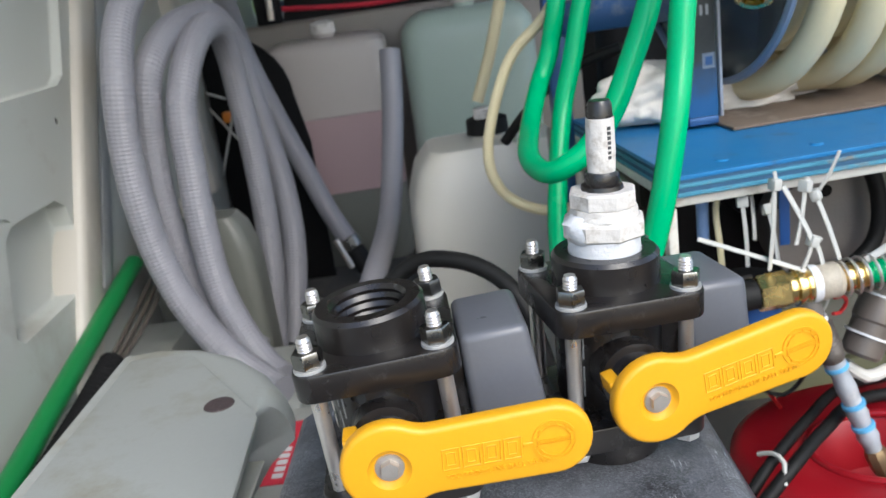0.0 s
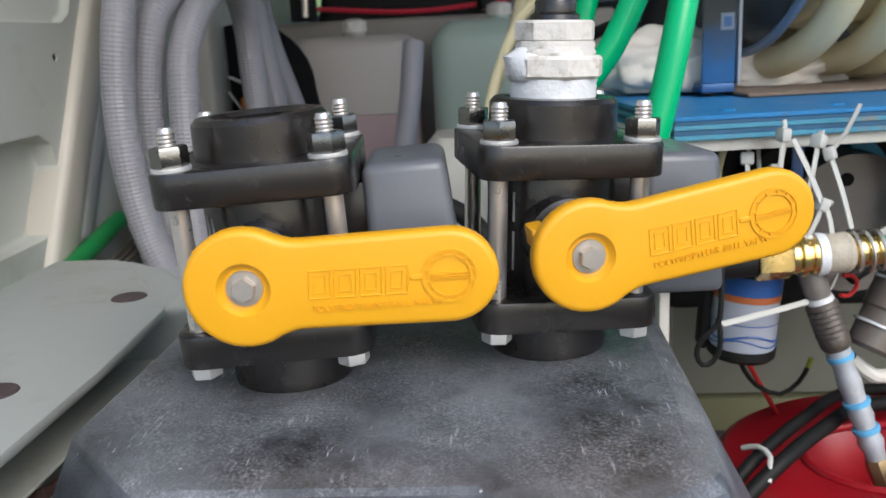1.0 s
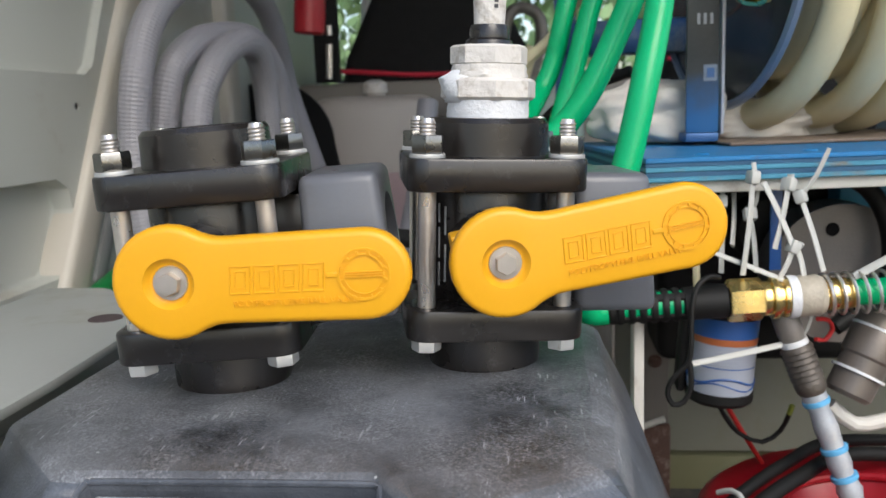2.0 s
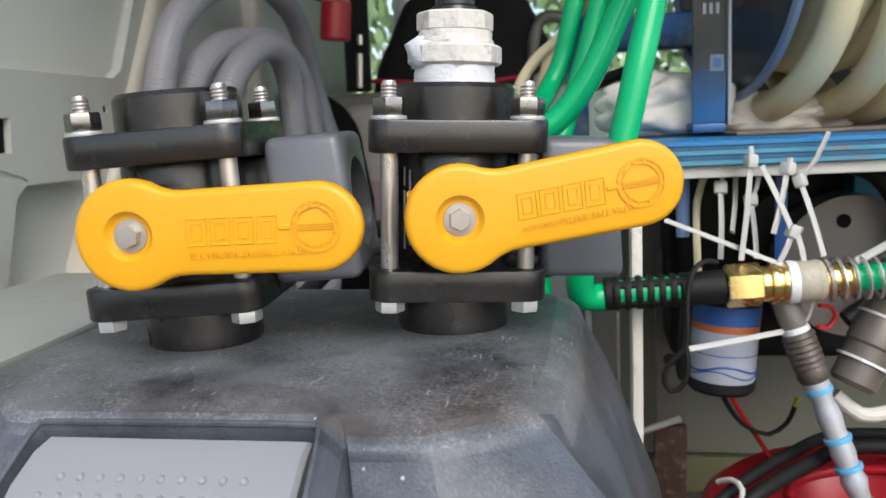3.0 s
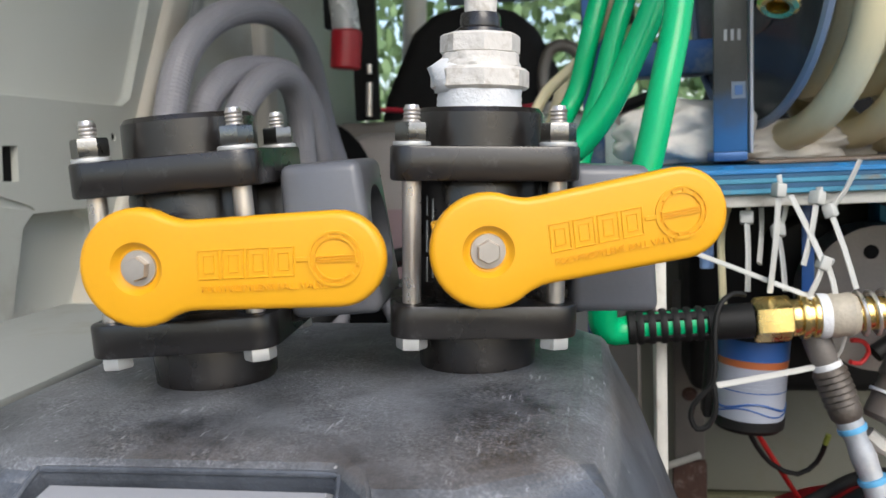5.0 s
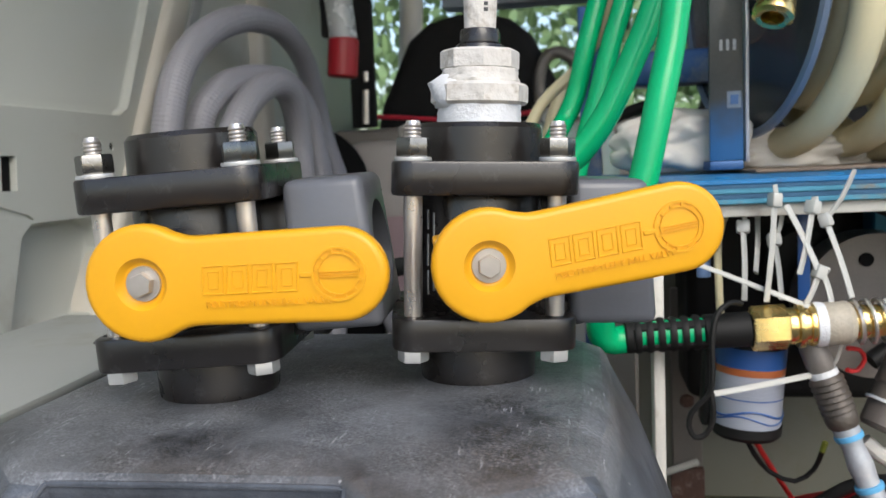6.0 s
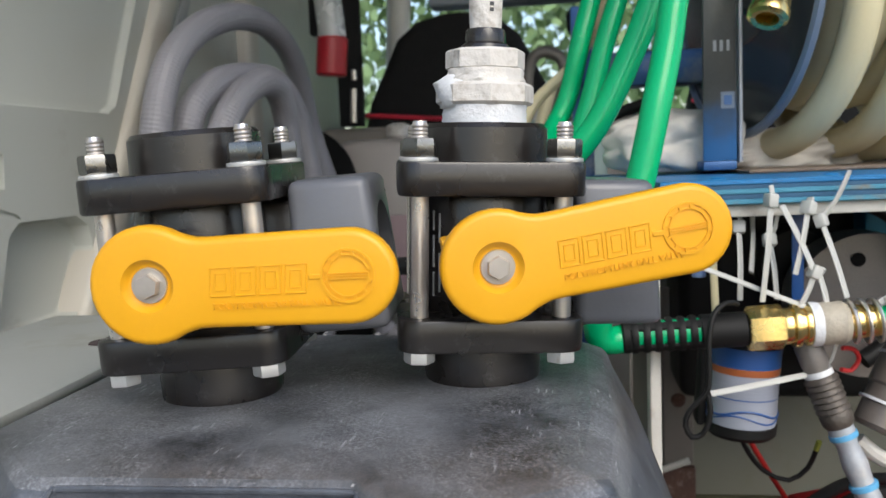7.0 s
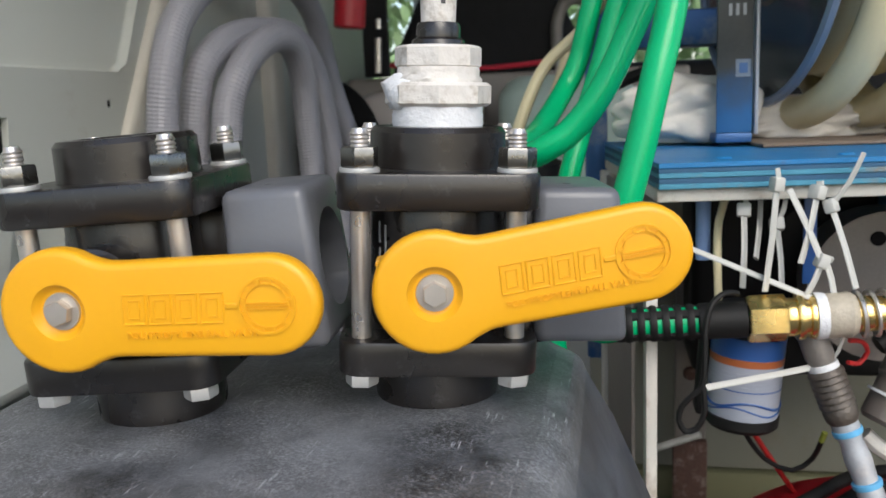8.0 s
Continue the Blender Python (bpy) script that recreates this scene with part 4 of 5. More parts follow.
zip_tie((0.2275, 0.634, 0.012), (0.2215, 0.632, -0.056), (0.2275, 0.634, 0.022))
zip_tie((0.236, 0.640, 0.008), (0.2545, 0.631, -0.036), head=False)
zip_tie((0.2525, 0.639, 0.006), (0.2425, 0.632, -0.038), (0.2540, 0.640, 0.013))
zip_tie((0.2615, 0.642, -0.003), (0.2755, 0.632, -0.054), (0.2790, 0.640, 0.030))
zip_tie((0.2550, 0.632, -0.0365), (0.246, 0.630, -0.058), (0.2605, 0.630, -0.034))
zip_tie((0.2585, 0.636, -0.038), (0.263, 0.632, -0.060), head=False)
zip_tie((0.2125, 0.665, -0.008), (0.2105, 0.650, -0.058), (0.213, 0.665, 0.004))
zip_tie((0.2340, 0.668, -0.018), (0.2350, 0.650, -0.058), (0.240, 0.668, 0.004))
zip_tie((0.2270, 0.690, -0.002), (0.2200, 0.660, -0.040), head=False)
zip_tie((0.172, 0.650, -0.029), (0.250, 0.628, -0.060), head=False, label="long white nylon cable tie strung to the coupling", w=0.0021)
zip_tie((0.2645, 0.645, -0.107), (0.1835, 0.607, -0.1125), (0.272, 0.640, -0.085), label="white nylon cable tie round the pipe joint", w=0.0023)
zip_tie((0.296, 0.632, -0.058), (0.34, 0.628, -0.030), head=False)
lead = thing("clear_lead", label="clear plastic lead hanging under the shelf", category="tube")
part("lead_tube", tube([(0.208, 0.70, 0.005), (0.200, 0.695, -0.02), (0.198, 0.68, -0.05), (0.199, 0.68, -0.075)], 0.0028, 8), M_CREAM, lead)
peg = thing("blue_peg", label="pale blue plastic peg under the shelf", category="peg")
part("peg_rod", rod((0.190, 0.70, 0.0), (0.190, 0.70, -0.048), 0.0052, 14), mat("pale_blue_plastic", (0.2, 0.32, 0.58), 0.4), peg)
part("peg_top", rod((0.190, 0.70, 0.007), (0.190, 0.70, -0.003), 0.0085, 14), M_WHITEWOOD, peg)
peg2 = thing("blue_strap", label="blue webbing strap hanging under the shelf", category="strap")
part("webbing", box(0.262, 0.271, 0.72, 0.722, -0.07, 0.005, 0.0005), M_CANBLUE, peg2)

# ---- garden hose, grip and brass coupling ----
gh = thing("garden_hose", label="glossy green garden hose hanging in loops", category="hose")
GR = 0.0098
part("strand", tube([(0.205, 0.70, 0.40), (0.190, 0.67, 0.25), (0.169, 0.645, 0.156), (0.162, 0.635, 0.117), (0.153, 0.622, 0.079), (0.142, 0.615, 0.032), (0.130, 0.612, -0.010), (0.114, 0.612, -0.052), (0.112, 0.620, -0.074), (0.120, 0.626, -0.0805), (0.132, 0.629, -0.079)], GR, 18, 0.006), M_GREEN, gh)
part("loop", tube([(0.215, 0.74, 0.40), (0.185, 0.715, 0.24), (0.157, 0.700, 0.155), (0.140, 0.695, 0.115), (0.120, 0.690, 0.075), (0.100, 0.690, 0.049), (0.080, 0.690, 0.035), (0.063, 0.706, 0.028), (0.054, 0.755, 0.032), (0.064, 0.835, 0.044), (0.081, 0.888, 0.074), (0.096, 0.900, 0.105), (0.109, 0.900, 0.156), (0.130, 0.92, 0.24), (0.155, 0.93, 0.40)], GR, 18, 0.006), M_GREEN, gh)
part("strand", tube([(0.190, 0.91, 0.40), (0.158, 0.90, 0.24), (0.132, 0.885, 0.153), (0.117, 0.880, 0.099), (0.100, 0.870, 0.045), (0.084, 0.830, -0.021), (0.075, 0.780, -0.08), (0.085, 0.72, -0.15), (0.10, 0.69, -0.22)], GR, 18, 0.006), M_GREEN, gh)

cp = thing("brass_hose_coupling", label="brass hose coupling with a ribbed black grip and spring", category="hose coupling")
CM = along((0.128, 0.628, -0.0785), (0.296, 0.633, -0.0695))
for z0, z1, r, mt, nm in ((0.0, 0.006, 0.0115, M_RUBBER, "grip_end"), (0.052, 0.083, 0.0118, M_RUBBER, "grip_sleeve")):
    part(nm, lathe([(0, z0), (r - 0.001, z0), (r, z0 + 0.001), (r, z1 - 0.001), (r - 0.001, z1), (0, z1)], 28, m=CM), mt, cp)
part("green_core", lathe([(0, 0.004), (0.0098, 0.004), (0.0098, 0.06), (0, 0.06)], 24, m=CM), M_GREEN, cp)
for k in range(6):
    z = 0.0085 + 0.0078 * k
    part("grip_ring", lathe([(0.0094, z - 0.0025), (0.0116, z - 0.0022), (0.0122, z), (0.0116, z + 0.0022), (0.0094, z + 0.0025)], 28, m=CM, closed=True), M_RUBBER, cp)
for k in range(4):
    part("grip_bar", box(-0.0030, 0.0030, 0.0088, 0.0114, 0.004, 0.055, 0.0008, 1, m=CM @ pose(0, 0, 0, 0, 0, 45 + 90 * k)), M_RUBBER, cp)
part("hex_nut", hexagon(0.0152, 0.083, 0.1065, m=CM @ pose(0, 0, 0, 0, 0, 24), chamfer=0.0015), M_BRASS, cp)
part("neck", lathe([(0, 0.106), (0.012, 0.106), (0.0125, 0.109), (0.012, 0.112), (0.0145, 0.1125), (0.015, 0.1145), (0.0145, 0.1165), (0.012, 0.117), (0.012, 0.1195), (0.0138, 0.12), (0.0142, 0.122), (0.0138, 0.1235), (0, 0.124)], 28, m=CM), M_BRASS, cp)
part("tape_wrap", lathe([(0, 0.1235), (0.0148, 0.1235), (0.0152, 0.127), (0.0146, 0.130), (0, 0.130)], 24, m=CM), M_TAPE, cp)
part("dirty_collar", lathe([(0, 0.1295), (0.0135, 0.1295), (0.0150, 0.134), (0.0140, 0.139), (0.0148, 0.144), (0.0125, 0.148), (0, 0.148)], 24, m=CM), mat("grimy_clear_plastic", (0.45, 0.4, 0.32), 0.5, var=0.3, scale=120, bump=0.6), cp)
part("brass_barb", lathe([(0, 0.147), (0.011, 0.147), (0.0115, 0.152), (0.0105, 0.168), (0, 0.168)], 24, m=CM), M_BRASS, cp)
part("green_tail", tube([(0.292, 0.633, -0.0695), (0.32, 0.634, -0.0685), (0.40, 0.65, -0.07), (0.60, 0.70, -0.12)], 0.0092, 16), M_GREEN, cp)
spring = []
for k in range(97):
    a = 2 * math.pi * k / 16
    spring.append(CM @ Vector((0.0142 * math.cos(a), 0.0142 * math.sin(a), 0.147 + 0.0077 * k / 16)))
part("spring", tube(spring, 0.0013, 6, raw=True), M_STEEL, cp)

# ---- can, cord, pipes ----
can = thing("filter_can", pose(0.2155, 0.668, -0.128, 0, 4, 0), "blue and white labelled canister with black ends", "canister")
part("body", lathe([(0, -0.022), (0.0235, -0.022), (0.0242, -0.020), (0.0242, 0.022), (0, 0.022)], 40), M_CANLABEL, can)
part("black_base", lathe([(0, -0.031), (0.022, -0.031), (0.0248, -0.028), (0.0250, -0.0215), (0, -0.0215)], 40), M_RUBBER, can)
part("blue_band", lathe([(0, 0.0215), (0.0246, 0.0215), (0.0248, 0.036), (0, 0.036)], 40), M_CANBLUE, can)
part("orange_band", lathe([(0.0238, 0.0165), (0.0245, 0.0165), (0.0247, 0.0214), (0.0238, 0.0214)], 40, closed=True), M_ORANGE, can)
for k in range(5):
    part("print_line", lathe([(0.0240, 0.011 - 0.003 * k), (0.0244, 0.011 - 0.003 * k), (0.0244, 0.0118 - 0.003 * k), (0.0240, 0.0118 - 0.003 * k)], 40, closed=True), M_CANBLUE if k == 4 else mat("grey_print", (0.35, 0.38, 0.45), 0.5), can)
for k in range(2):
    ring = [(0.0243 * math.cos(a), 0.0243 * math.sin(a), -0.011 - 0.004 * k + 0.0028 * math.sin(3 * a + k)) for a in [2 * math.pi * q / 60 for q in range(62)]]
    part("wave_print", tube(ring, 0.0009 - 0.0003 * k, 6, raw=True), M_CANBLUE, can)
part("black_cap", lathe([(0, 0.0355), (0.025, 0.0355), (0.0255, 0.050), (0.023, 0.054), (0, 0.054)], 40), M_RUBBER, can)
part("black_bracket", box(-0.031, -0.0245, 0.0, 0.02, -0.028, 0.05, 0.003), M_RUBBER, can)
cord = thing("cord_loop", label="thin black cord tied in a loop below the grip", category="cord")
part("cord_line", tube([(0.204, 0.624, -0.056), (0.196, 0.618, -0.054), (0.187, 0.612, -0.060), (0.183, 0.608, -0.075), (0.1825, 0.606, -0.10), (0.181, 0.606, -0.111), (0.176, 0.606, -0.117), (0.169, 0.606, -0.125), (0.167, 0.606, -0.134), (0.171, 0.606, -0.1415), (0.178, 0.606, -0.1395), (0.1825, 0.606, -0.130), (0.1825, 0.606, -0.119), (0.181, 0.607, -0.109)], 0.0019, 8, 0.004), M_RUBBER, cord)
M_GRIME = mat("grimy_dark_metal", (0.10, 0.085, 0.072), 0.45, 0.3, var=0.35, scale=60, bump=0.5)
M_BRONZE = mat("brown_grey_metal", (0.17, 0.145, 0.125), 0.4, 0.3, var=0.2, scale=40, bump=0.2)
pipe = thing("taped_pipe", label="grey taped water pipe with light blue bands", category="pipe")
P0, P1 = Vector((0.253, 0.642, -0.088)), Vector((0.306, 0.628, -0.235))
pm = along(P0, P1) @ Matrix.Diagonal((0.74, 0.74, 1, 1))
L = (P1 - P0).length
part("elbow", lathe([(0, -0.006), (0.010, -0.006), (0.0125, 0.0), (0.0125, 0.014), (0.010, 0.020), (0, 0.020)], 22, m=pm), M_GREYMETAL, pipe)
ridges = [(0, 0.022), (0.0125, 0.022)]
for k in range(6):
    ridges += [(0.0155, 0.0245 + 0.0042 * k), (0.0158, 0.0262 + 0.0042 * k), (0.0136, 0.0270 + 0.0042 * k)]
ridges += [(0.0150, 0.0505), (0.0145, 0.056), (0.011, 0.060), (0, 0.060)]
part("joint", lathe(ridges, 26, m=pm), M_GRIME, pipe, "ridged grimy dark coupling")
part("white_wrap", lathe([(0, 0.0185), (0.0125, 0.0185), (0.0132, 0.022), (0.012, 0.0245), (0, 0.0245)], 20, m=pm), M_TAPE, pipe)
prof = [(0, 0.058)]
for k in range(14):
    prof.append((0.0108 + 0.0016 * math.sin(k * 1.9) + 0.0009 * math.cos(k * 4.1), 0.059 + 0.0068 * k))
prof.append((0, 0.059 + 0.0068 * 13.2))
part("wrapped_tube", lathe(prof, 22, m=pm), M_GALV, pipe)
for z in (0.0635, 0.100, 0.1215):
    part("blue_band", lathe([(0.0100, z), (0.0128, z + 0.0004), (0.0131, z + 0.002), (0.0126, z + 0.004), (0.0100, z + 0.0044)], 22, m=pm, closed=True), M_BLUETAPE, pipe)
part("brass_end", lathe([(0, 0.147), (0.011, 0.147), (0.0125, 0.152), (0.0115, 0.166), (0.009, 0.172), (0.009, 0.21), (0, 0.21)], 8, m=pm), mat("dull_brass", (0.42, 0.3, 0.17), 0.4, 0.8, var=0.3), pipe)
reg = thing("metal_cylinder", label="grey-brown metal regulator cylinder with pale rings", category="regulator")
rm = along((0.302, 0.655, -0.152), (0.338, 0.668, -0.082))
part("cylinder", lathe([(0, 0), (0.014, 0), (0.0165, 0.003), (0.017, 0.03), (0.0185, 0.032), (0.0185, 0.06), (0.016, 0.064), (0, 0.066)], 30, m=rm), M_BRONZE, reg)
for z in (0.018, 0.052):
    part("pale_ring", lathe([(0.0165, z), (0.0192, z), (0.0192, z + 0.002), (0.0165, z + 0.002)], 30, m=rm, closed=True), M_TAPE, reg)
part("white_hose", tube([(0.292, 0.66, -0.16), (0.31, 0.66, -0.175), (0.335, 0.67, -0.176), (0.40, 0.69, -0.17)], 0.0055, 10), M_WHITEWOOD, reg)

pump = thing("round_motor", label="grey-brown round motor housing behind the coupling", category="motor")
part("housing", lathe([(0, 0), (0.055, 0), (0.062, 0.006), (0.062, 0.05), (0, 0.05)], 44, m=Matrix.Translation((0.345, 0.85, -0.09)) @ pose(0, 0, 0, 90, 0, 0)), M_GREYMETAL, pump)
# raised black disc stands for the dark of a hole in the housing
part("shaft_hole_dark", lathe([(0, 0.0495), (0.006, 0.0505), (0.006, 0.0512), (0, 0.0512)], 20, m=Matrix.Translation((0.335, 0.85, -0.05)) @ pose(0, 0, 0, 90, 0, 0)), M_DARK, pump)
part("black_belt", tube([(0.315, 0.78, 0.006), (0.355, 0.78, -0.012), (0.375, 0.78, -0.05), (0.372, 0.78, -0.10), (0.33, 0.77, -0.13)], 0.0075, 12), M_RUBBER, pump)
# black block and boss, added to stand for the dark cavity here
dark = thing("dark_block", label="black block standing for the dark cavity under the shelf", category="pump")
part("block_body", box(0.20, 0.42, 0.90, 1.02, -0.20, -0.005, 0.012, 3), M_RUBBER, dark)
part("block_boss", rod((0.30, 0.90, -0.06), (0.30, 0.86, -0.06), 0.035, 28), M_RUBBER, dark)
teal = thing("teal_box", label="teal printed box under the shelf", category="box")
part("carton", box(0.36, 0.55, 0.86, 0.895, -0.05, 0.0, 0.002), mat("teal_card", (0.03, 0.2, 0.34), 0.5, var=0.2), teal)
wires = thing("wires", label="red and black electric wires hanging below", category="wire")
part("red_wire", tube([(0.216, 0.68, -0.156), (0.235, 0.70, -0.19), (0.262, 0.73, -0.235), (0.29, 0.76, -0.28), (0.30, 0.78, -0.33)], 0.0020, 8), M_REDWIRE, wires)
part("black_wire", tube([(0.214, 0.685, -0.15), (0.22, 0.69, -0.174), (0.236, 0.7, -0.198), (0.255, 0.7, -0.206), (0.269, 0.7, -0.196), (0.272, 0.69, -0.179)], 0.0019, 8), M_RUBBER, wires)
part("wire_tip", rod((0.272, 0.69, -0.179), (0.274, 0.688, -0.171), 0.0021, 10), mat("yellow_green_plastic", (0.22, 0.25, 0.04), 0.5), wires, "yellow-green wire end")
part("red_lead", tube([(0.275, 0.64, -0.090), (0.284, 0.645, -0.092), (0.289, 0.65, -0.100), (0.284, 0.65, -0.108), (0.276, 0.645, -0.106)], 0.0016, 8), M_REDWIRE, wires)

tub = thing("red_tub", pose(0.315, 0.655, -0.232, 6, -6, -35), "red plastic tub with an oval cut-out", "tub")


def tub_body():
    """A rounded moulding with an open bowl in its top."""
    bm = bmesh.new()
    rows = []
    for r, rx, ry, z in ((0, 0.118, 0.10, -0.13), (1, 0.126, 0.106, -0.03), (2, 0.122, 0.102, -0.008), (3, 0.110, 0.090, 0.0), (4, 0.066, 0.052, 0.002), (5, 0.060, 0.046, -0.004), (6, 0.052, 0.040, -0.05), (7, 0.03, 0.025, -0.06)):
        sh = 0.012 if r > 3 else 0
        rows.append([bm.verts.new((rx * math.cos(a) + sh, ry * math.sin(a) - sh, z)) for a in [2 * math.pi * k / 48 for k in range(48)]])
    for p, q in zip(rows, rows[1:]):
        for k in range(48):
            bm.faces.new((p[k], p[(k + 1) % 48], q[(k + 1) % 48], q[k]))
    bm.faces.new(rows[0])
    bm.faces.new(rows[-1])
    return bm


part("tub_shell", tub_body(), M_RED, tub, angle=50)
rim2 = []
for k in range(33):
    a = 2 * math.pi * k / 32
    rim2.append((0.062 * math.cos(a) + 0.012, 0.048 * math.sin(a) - 0.012, 0.0015))
part("bowl_rim", tube(rim2, 0.0035, 10, raw=True), M_RED, tub)
cab = thing("black_cables", label="two thick black cables lying over the red tub", category="cable")
part("cable", tube([(0.19, 0.60, -0.235), (0.215, 0.615, -0.215), (0.26, 0.655, -0.205), (0.31, 0.70, -0.205), (0.40, 0.74, -0.22)], 0.0048, 12), M_RUBBER, cab)
part("cable", tube([(0.195, 0.585, -0.235), (0.225, 0.60, -0.214), (0.265, 0.635, -0.206), (0.315, 0.675, -0.205), (0.41, 0.70, -0.22)], 0.0056, 12), M_RUBBER, cab)
part("cable_tie", tube([(0.205, 0.622, -0.213), (0.213, 0.612, -0.207), (0.218, 0.600, -0.209), (0.214, 0.588, -0.222)], 0.002, 8), M_ZIP, cab)

# ---- grey suction hoses coiled against the van side ----
hs = thing("suction_hose", label="grey ribbed suction hose coiled in upright loops", category="hose")
HR = 0.0205
# the coil hangs along the van side: each turn rises near the door, arches back and drops behind
OUTER = [(-0.272, 0.980, -0.275), (-0.295, 1.000, -0.268), (-0.347, 1.030, -0.232), (-0.392, 1.050, -0.168), (-0.416, 1.060, -0.096), (-0.424, 1.060, -0.019), (-0.424, 1.065, 0.054), (-0.416, 1.070, 0.122), (-0.412, 1.100, 0.180), (-0.405, 1.150, 0.224), (-0.397, 1.220, 0.256), (-0.395, 1.330, 0.279), (-0.395, 1.460, 0.279), (-0.397, 1.585, 0.232), (-0.398, 1.670, 0.110), (-0.375, 1.700, 0.004), (-0.336, 1.700, -0.116), (-0.297, 1.690, -0.226), (-0.258, 1.680, -0.308)]
MIDDLE = [(-0.326, 1.120, -0.276), (-0.376, 1.130, -0.243), (-0.404, 1.130, -0.189), (-0.416, 1.130, -0.120), (-0.420, 1.130, -0.038), (-0.416, 1.130, 0.040), (-0.404, 1.133, 0.113), (-0.394, 1.155, 0.146), (-0.386, 1.205, 0.170), (-0.378, 1.290, 0.184), (-0.371, 1.395, 0.184), (-0.364, 1.470, 0.138), (-0.356, 1.495, 0.06), (-0.346, 1.495, -0.020), (-0.328, 1.470, -0.109), (-0.319, 1.430, -0.202), (-0.329, 1.400, -0.30), (-0.342, 1.380, -0.378)]
INNER = [(-0.278, 1.020, -0.276), (-0.306, 1.050, -0.264), (-0.338, 1.080, -0.221), (-0.361, 1.100, -0.159), (-0.367, 1.110, -0.080), (-0.367, 1.120, -0.003), (-0.366, 1.132, 0.071), (-0.358, 1.155, 0.117), (-0.352, 1.205, 0.153), (-0.347, 1.270, 0.172), (-0.347, 1.335, 0.162), (-0.351, 1.380, 0.115), (-0.352, 1.392, 0.05), (-0.348, 1.390, -0.02), (-0.346, 1.380, -0.114), (-0.347, 1.360, -0.206), (-0.358, 1.335, -0.32), (-0.366, 1.330, -0.378)]
for way in (OUTER, MIDDLE, INNER):
    part("turn", tube(way, HR, 18, rib=0.0007, pitch=0.0052), M_HOSE_GREY, hs, angle=12)
part("tail", tube([(-0.112, 1.55, 0.079), (-0.123, 1.5, -0.042), (-0.144, 1.4, -0.177), (-0.164, 1.25, -0.223), (-0.191, 1.2, -0.275)], 0.019, 14), M_HOSE_GREY, hs)
clamp = thing("hose_clamp", label="steel worm clamp on the grey hose end", category="clamp")
part("clamp_band", rod((-0.267, 1.683, -0.288), (-0.256, 1.680, -0.312), 0.0225, 20), M_NUT, clamp)
part("black_end", rod((-0.257, 1.680, -0.3125), (-0.236, 1.675, -0.36), 0.020, 18), M_RUBBER, clamp, "black hose end")
part("screw", rod((-0.287, 1.66, -0.285), (-0.262, 1.652, -0.345), 0.0065, 10), M_STEEL, clamp)

pole = thing("green_pole", label="green painted pole leaning along the van side", category="pole")
part("pole_rod", rod((-0.485, 0.685, -0.222), (-0.501, 1.182, -0.138), 0.0125, 18), M_GREENPOLE, pole)
cond = thing("corrugated_conduit", label="black corrugated conduit beside the green pole", category="conduit")
part("conduit_tube", tube([(-0.450, 0.600, -0.2185), (-0.452, 0.70, -0.218), (-0.452, 0.78, -0.210), (-0.449, 0.86, -0.195), (-0.446, 0.925, -0.180)], 0.0160, 16, rib=0.0035, pitch=0.0085), M_DARK, cond, angle=20)
for k in range(3):
    part("dull_wire", tube([(-0.452 + 0.008 * k, 0.922, -0.182), (-0.456 + 0.011 * k, 1.02, -0.168), (-0.480 + 0.012 * k, 1.17, -0.165)], 0.0034, 8), M_GRIME, cond)

# ---- jugs ----
def jug(name, m, w, d, h, material, cap, label, lower=None, level=0.0, shoulder=0.03, neck=0.022):
    j = thing(name, m, label, "jug")
    def loop(hx, hy, r, z, bm):
        return [bm.verts.new((x, y, z)) for x, y in squircle(hx, hy, r, 5)]
    def shell(levels):
        bm = bmesh.new()
        rows = [loop(w / 2 * s, d / 2 * s, min(w, d) * 0.22 * s, z, bm) for s, z in levels]
        for p, q in zip(rows, rows[1:]):
            for k in range(len(p)):
                bm.faces.new((p[k], p[(k + 1) % len(p)], q[(k + 1) % len(p)], q[k]))
        bm.faces.new(rows[0])
        bm.faces.new(rows[-1])
        return bm
    if lower:
        part("body", shell([(0.96, level + 0.0005), (1, level + 0.001), (1, h - shoulder), (0.98, h - shoulder * 0.5), (0.9, h - 0.006), (0.8, h)]), material, j)
        part("filled_body", shell([(0.96, level * 0.5), (1, level * 0.5 + 0.001), (1, level), (0.96, level + 0.0002)]), lower, j, "middle part tinted by the pink liquid")
        # the foot takes the same shade-darkened jug colour
        part("base_body", shell([(0.94, 0), (1, 0.012), (1, level * 0.5 - 0.0005), (0.96, level * 0.5 - 0.0002)]), M_JUGSHADE, j, "dull grey foot of the jug")
    else:
        part("body", shell([(0.94, 0), (1, 0.012), (1, h - shoulder), (0.98, h - shoulder * 0.6), (0.86, h - shoulder * 0.2), (0.7, h)]), material, j)
    part("neck", lathe([(0, h - 0.004), (neck, h - 0.004), (neck, h + 0.012), (0, h + 0.012)], 24), material, j)
    part("cap", lathe([(0, h + 0.008), (neck * 1.25, h + 0.008), (neck * 1.2, h + 0.03), (neck * 0.6, h + 0.036), (0, h + 0.036)], 24), cap, j)
    return j


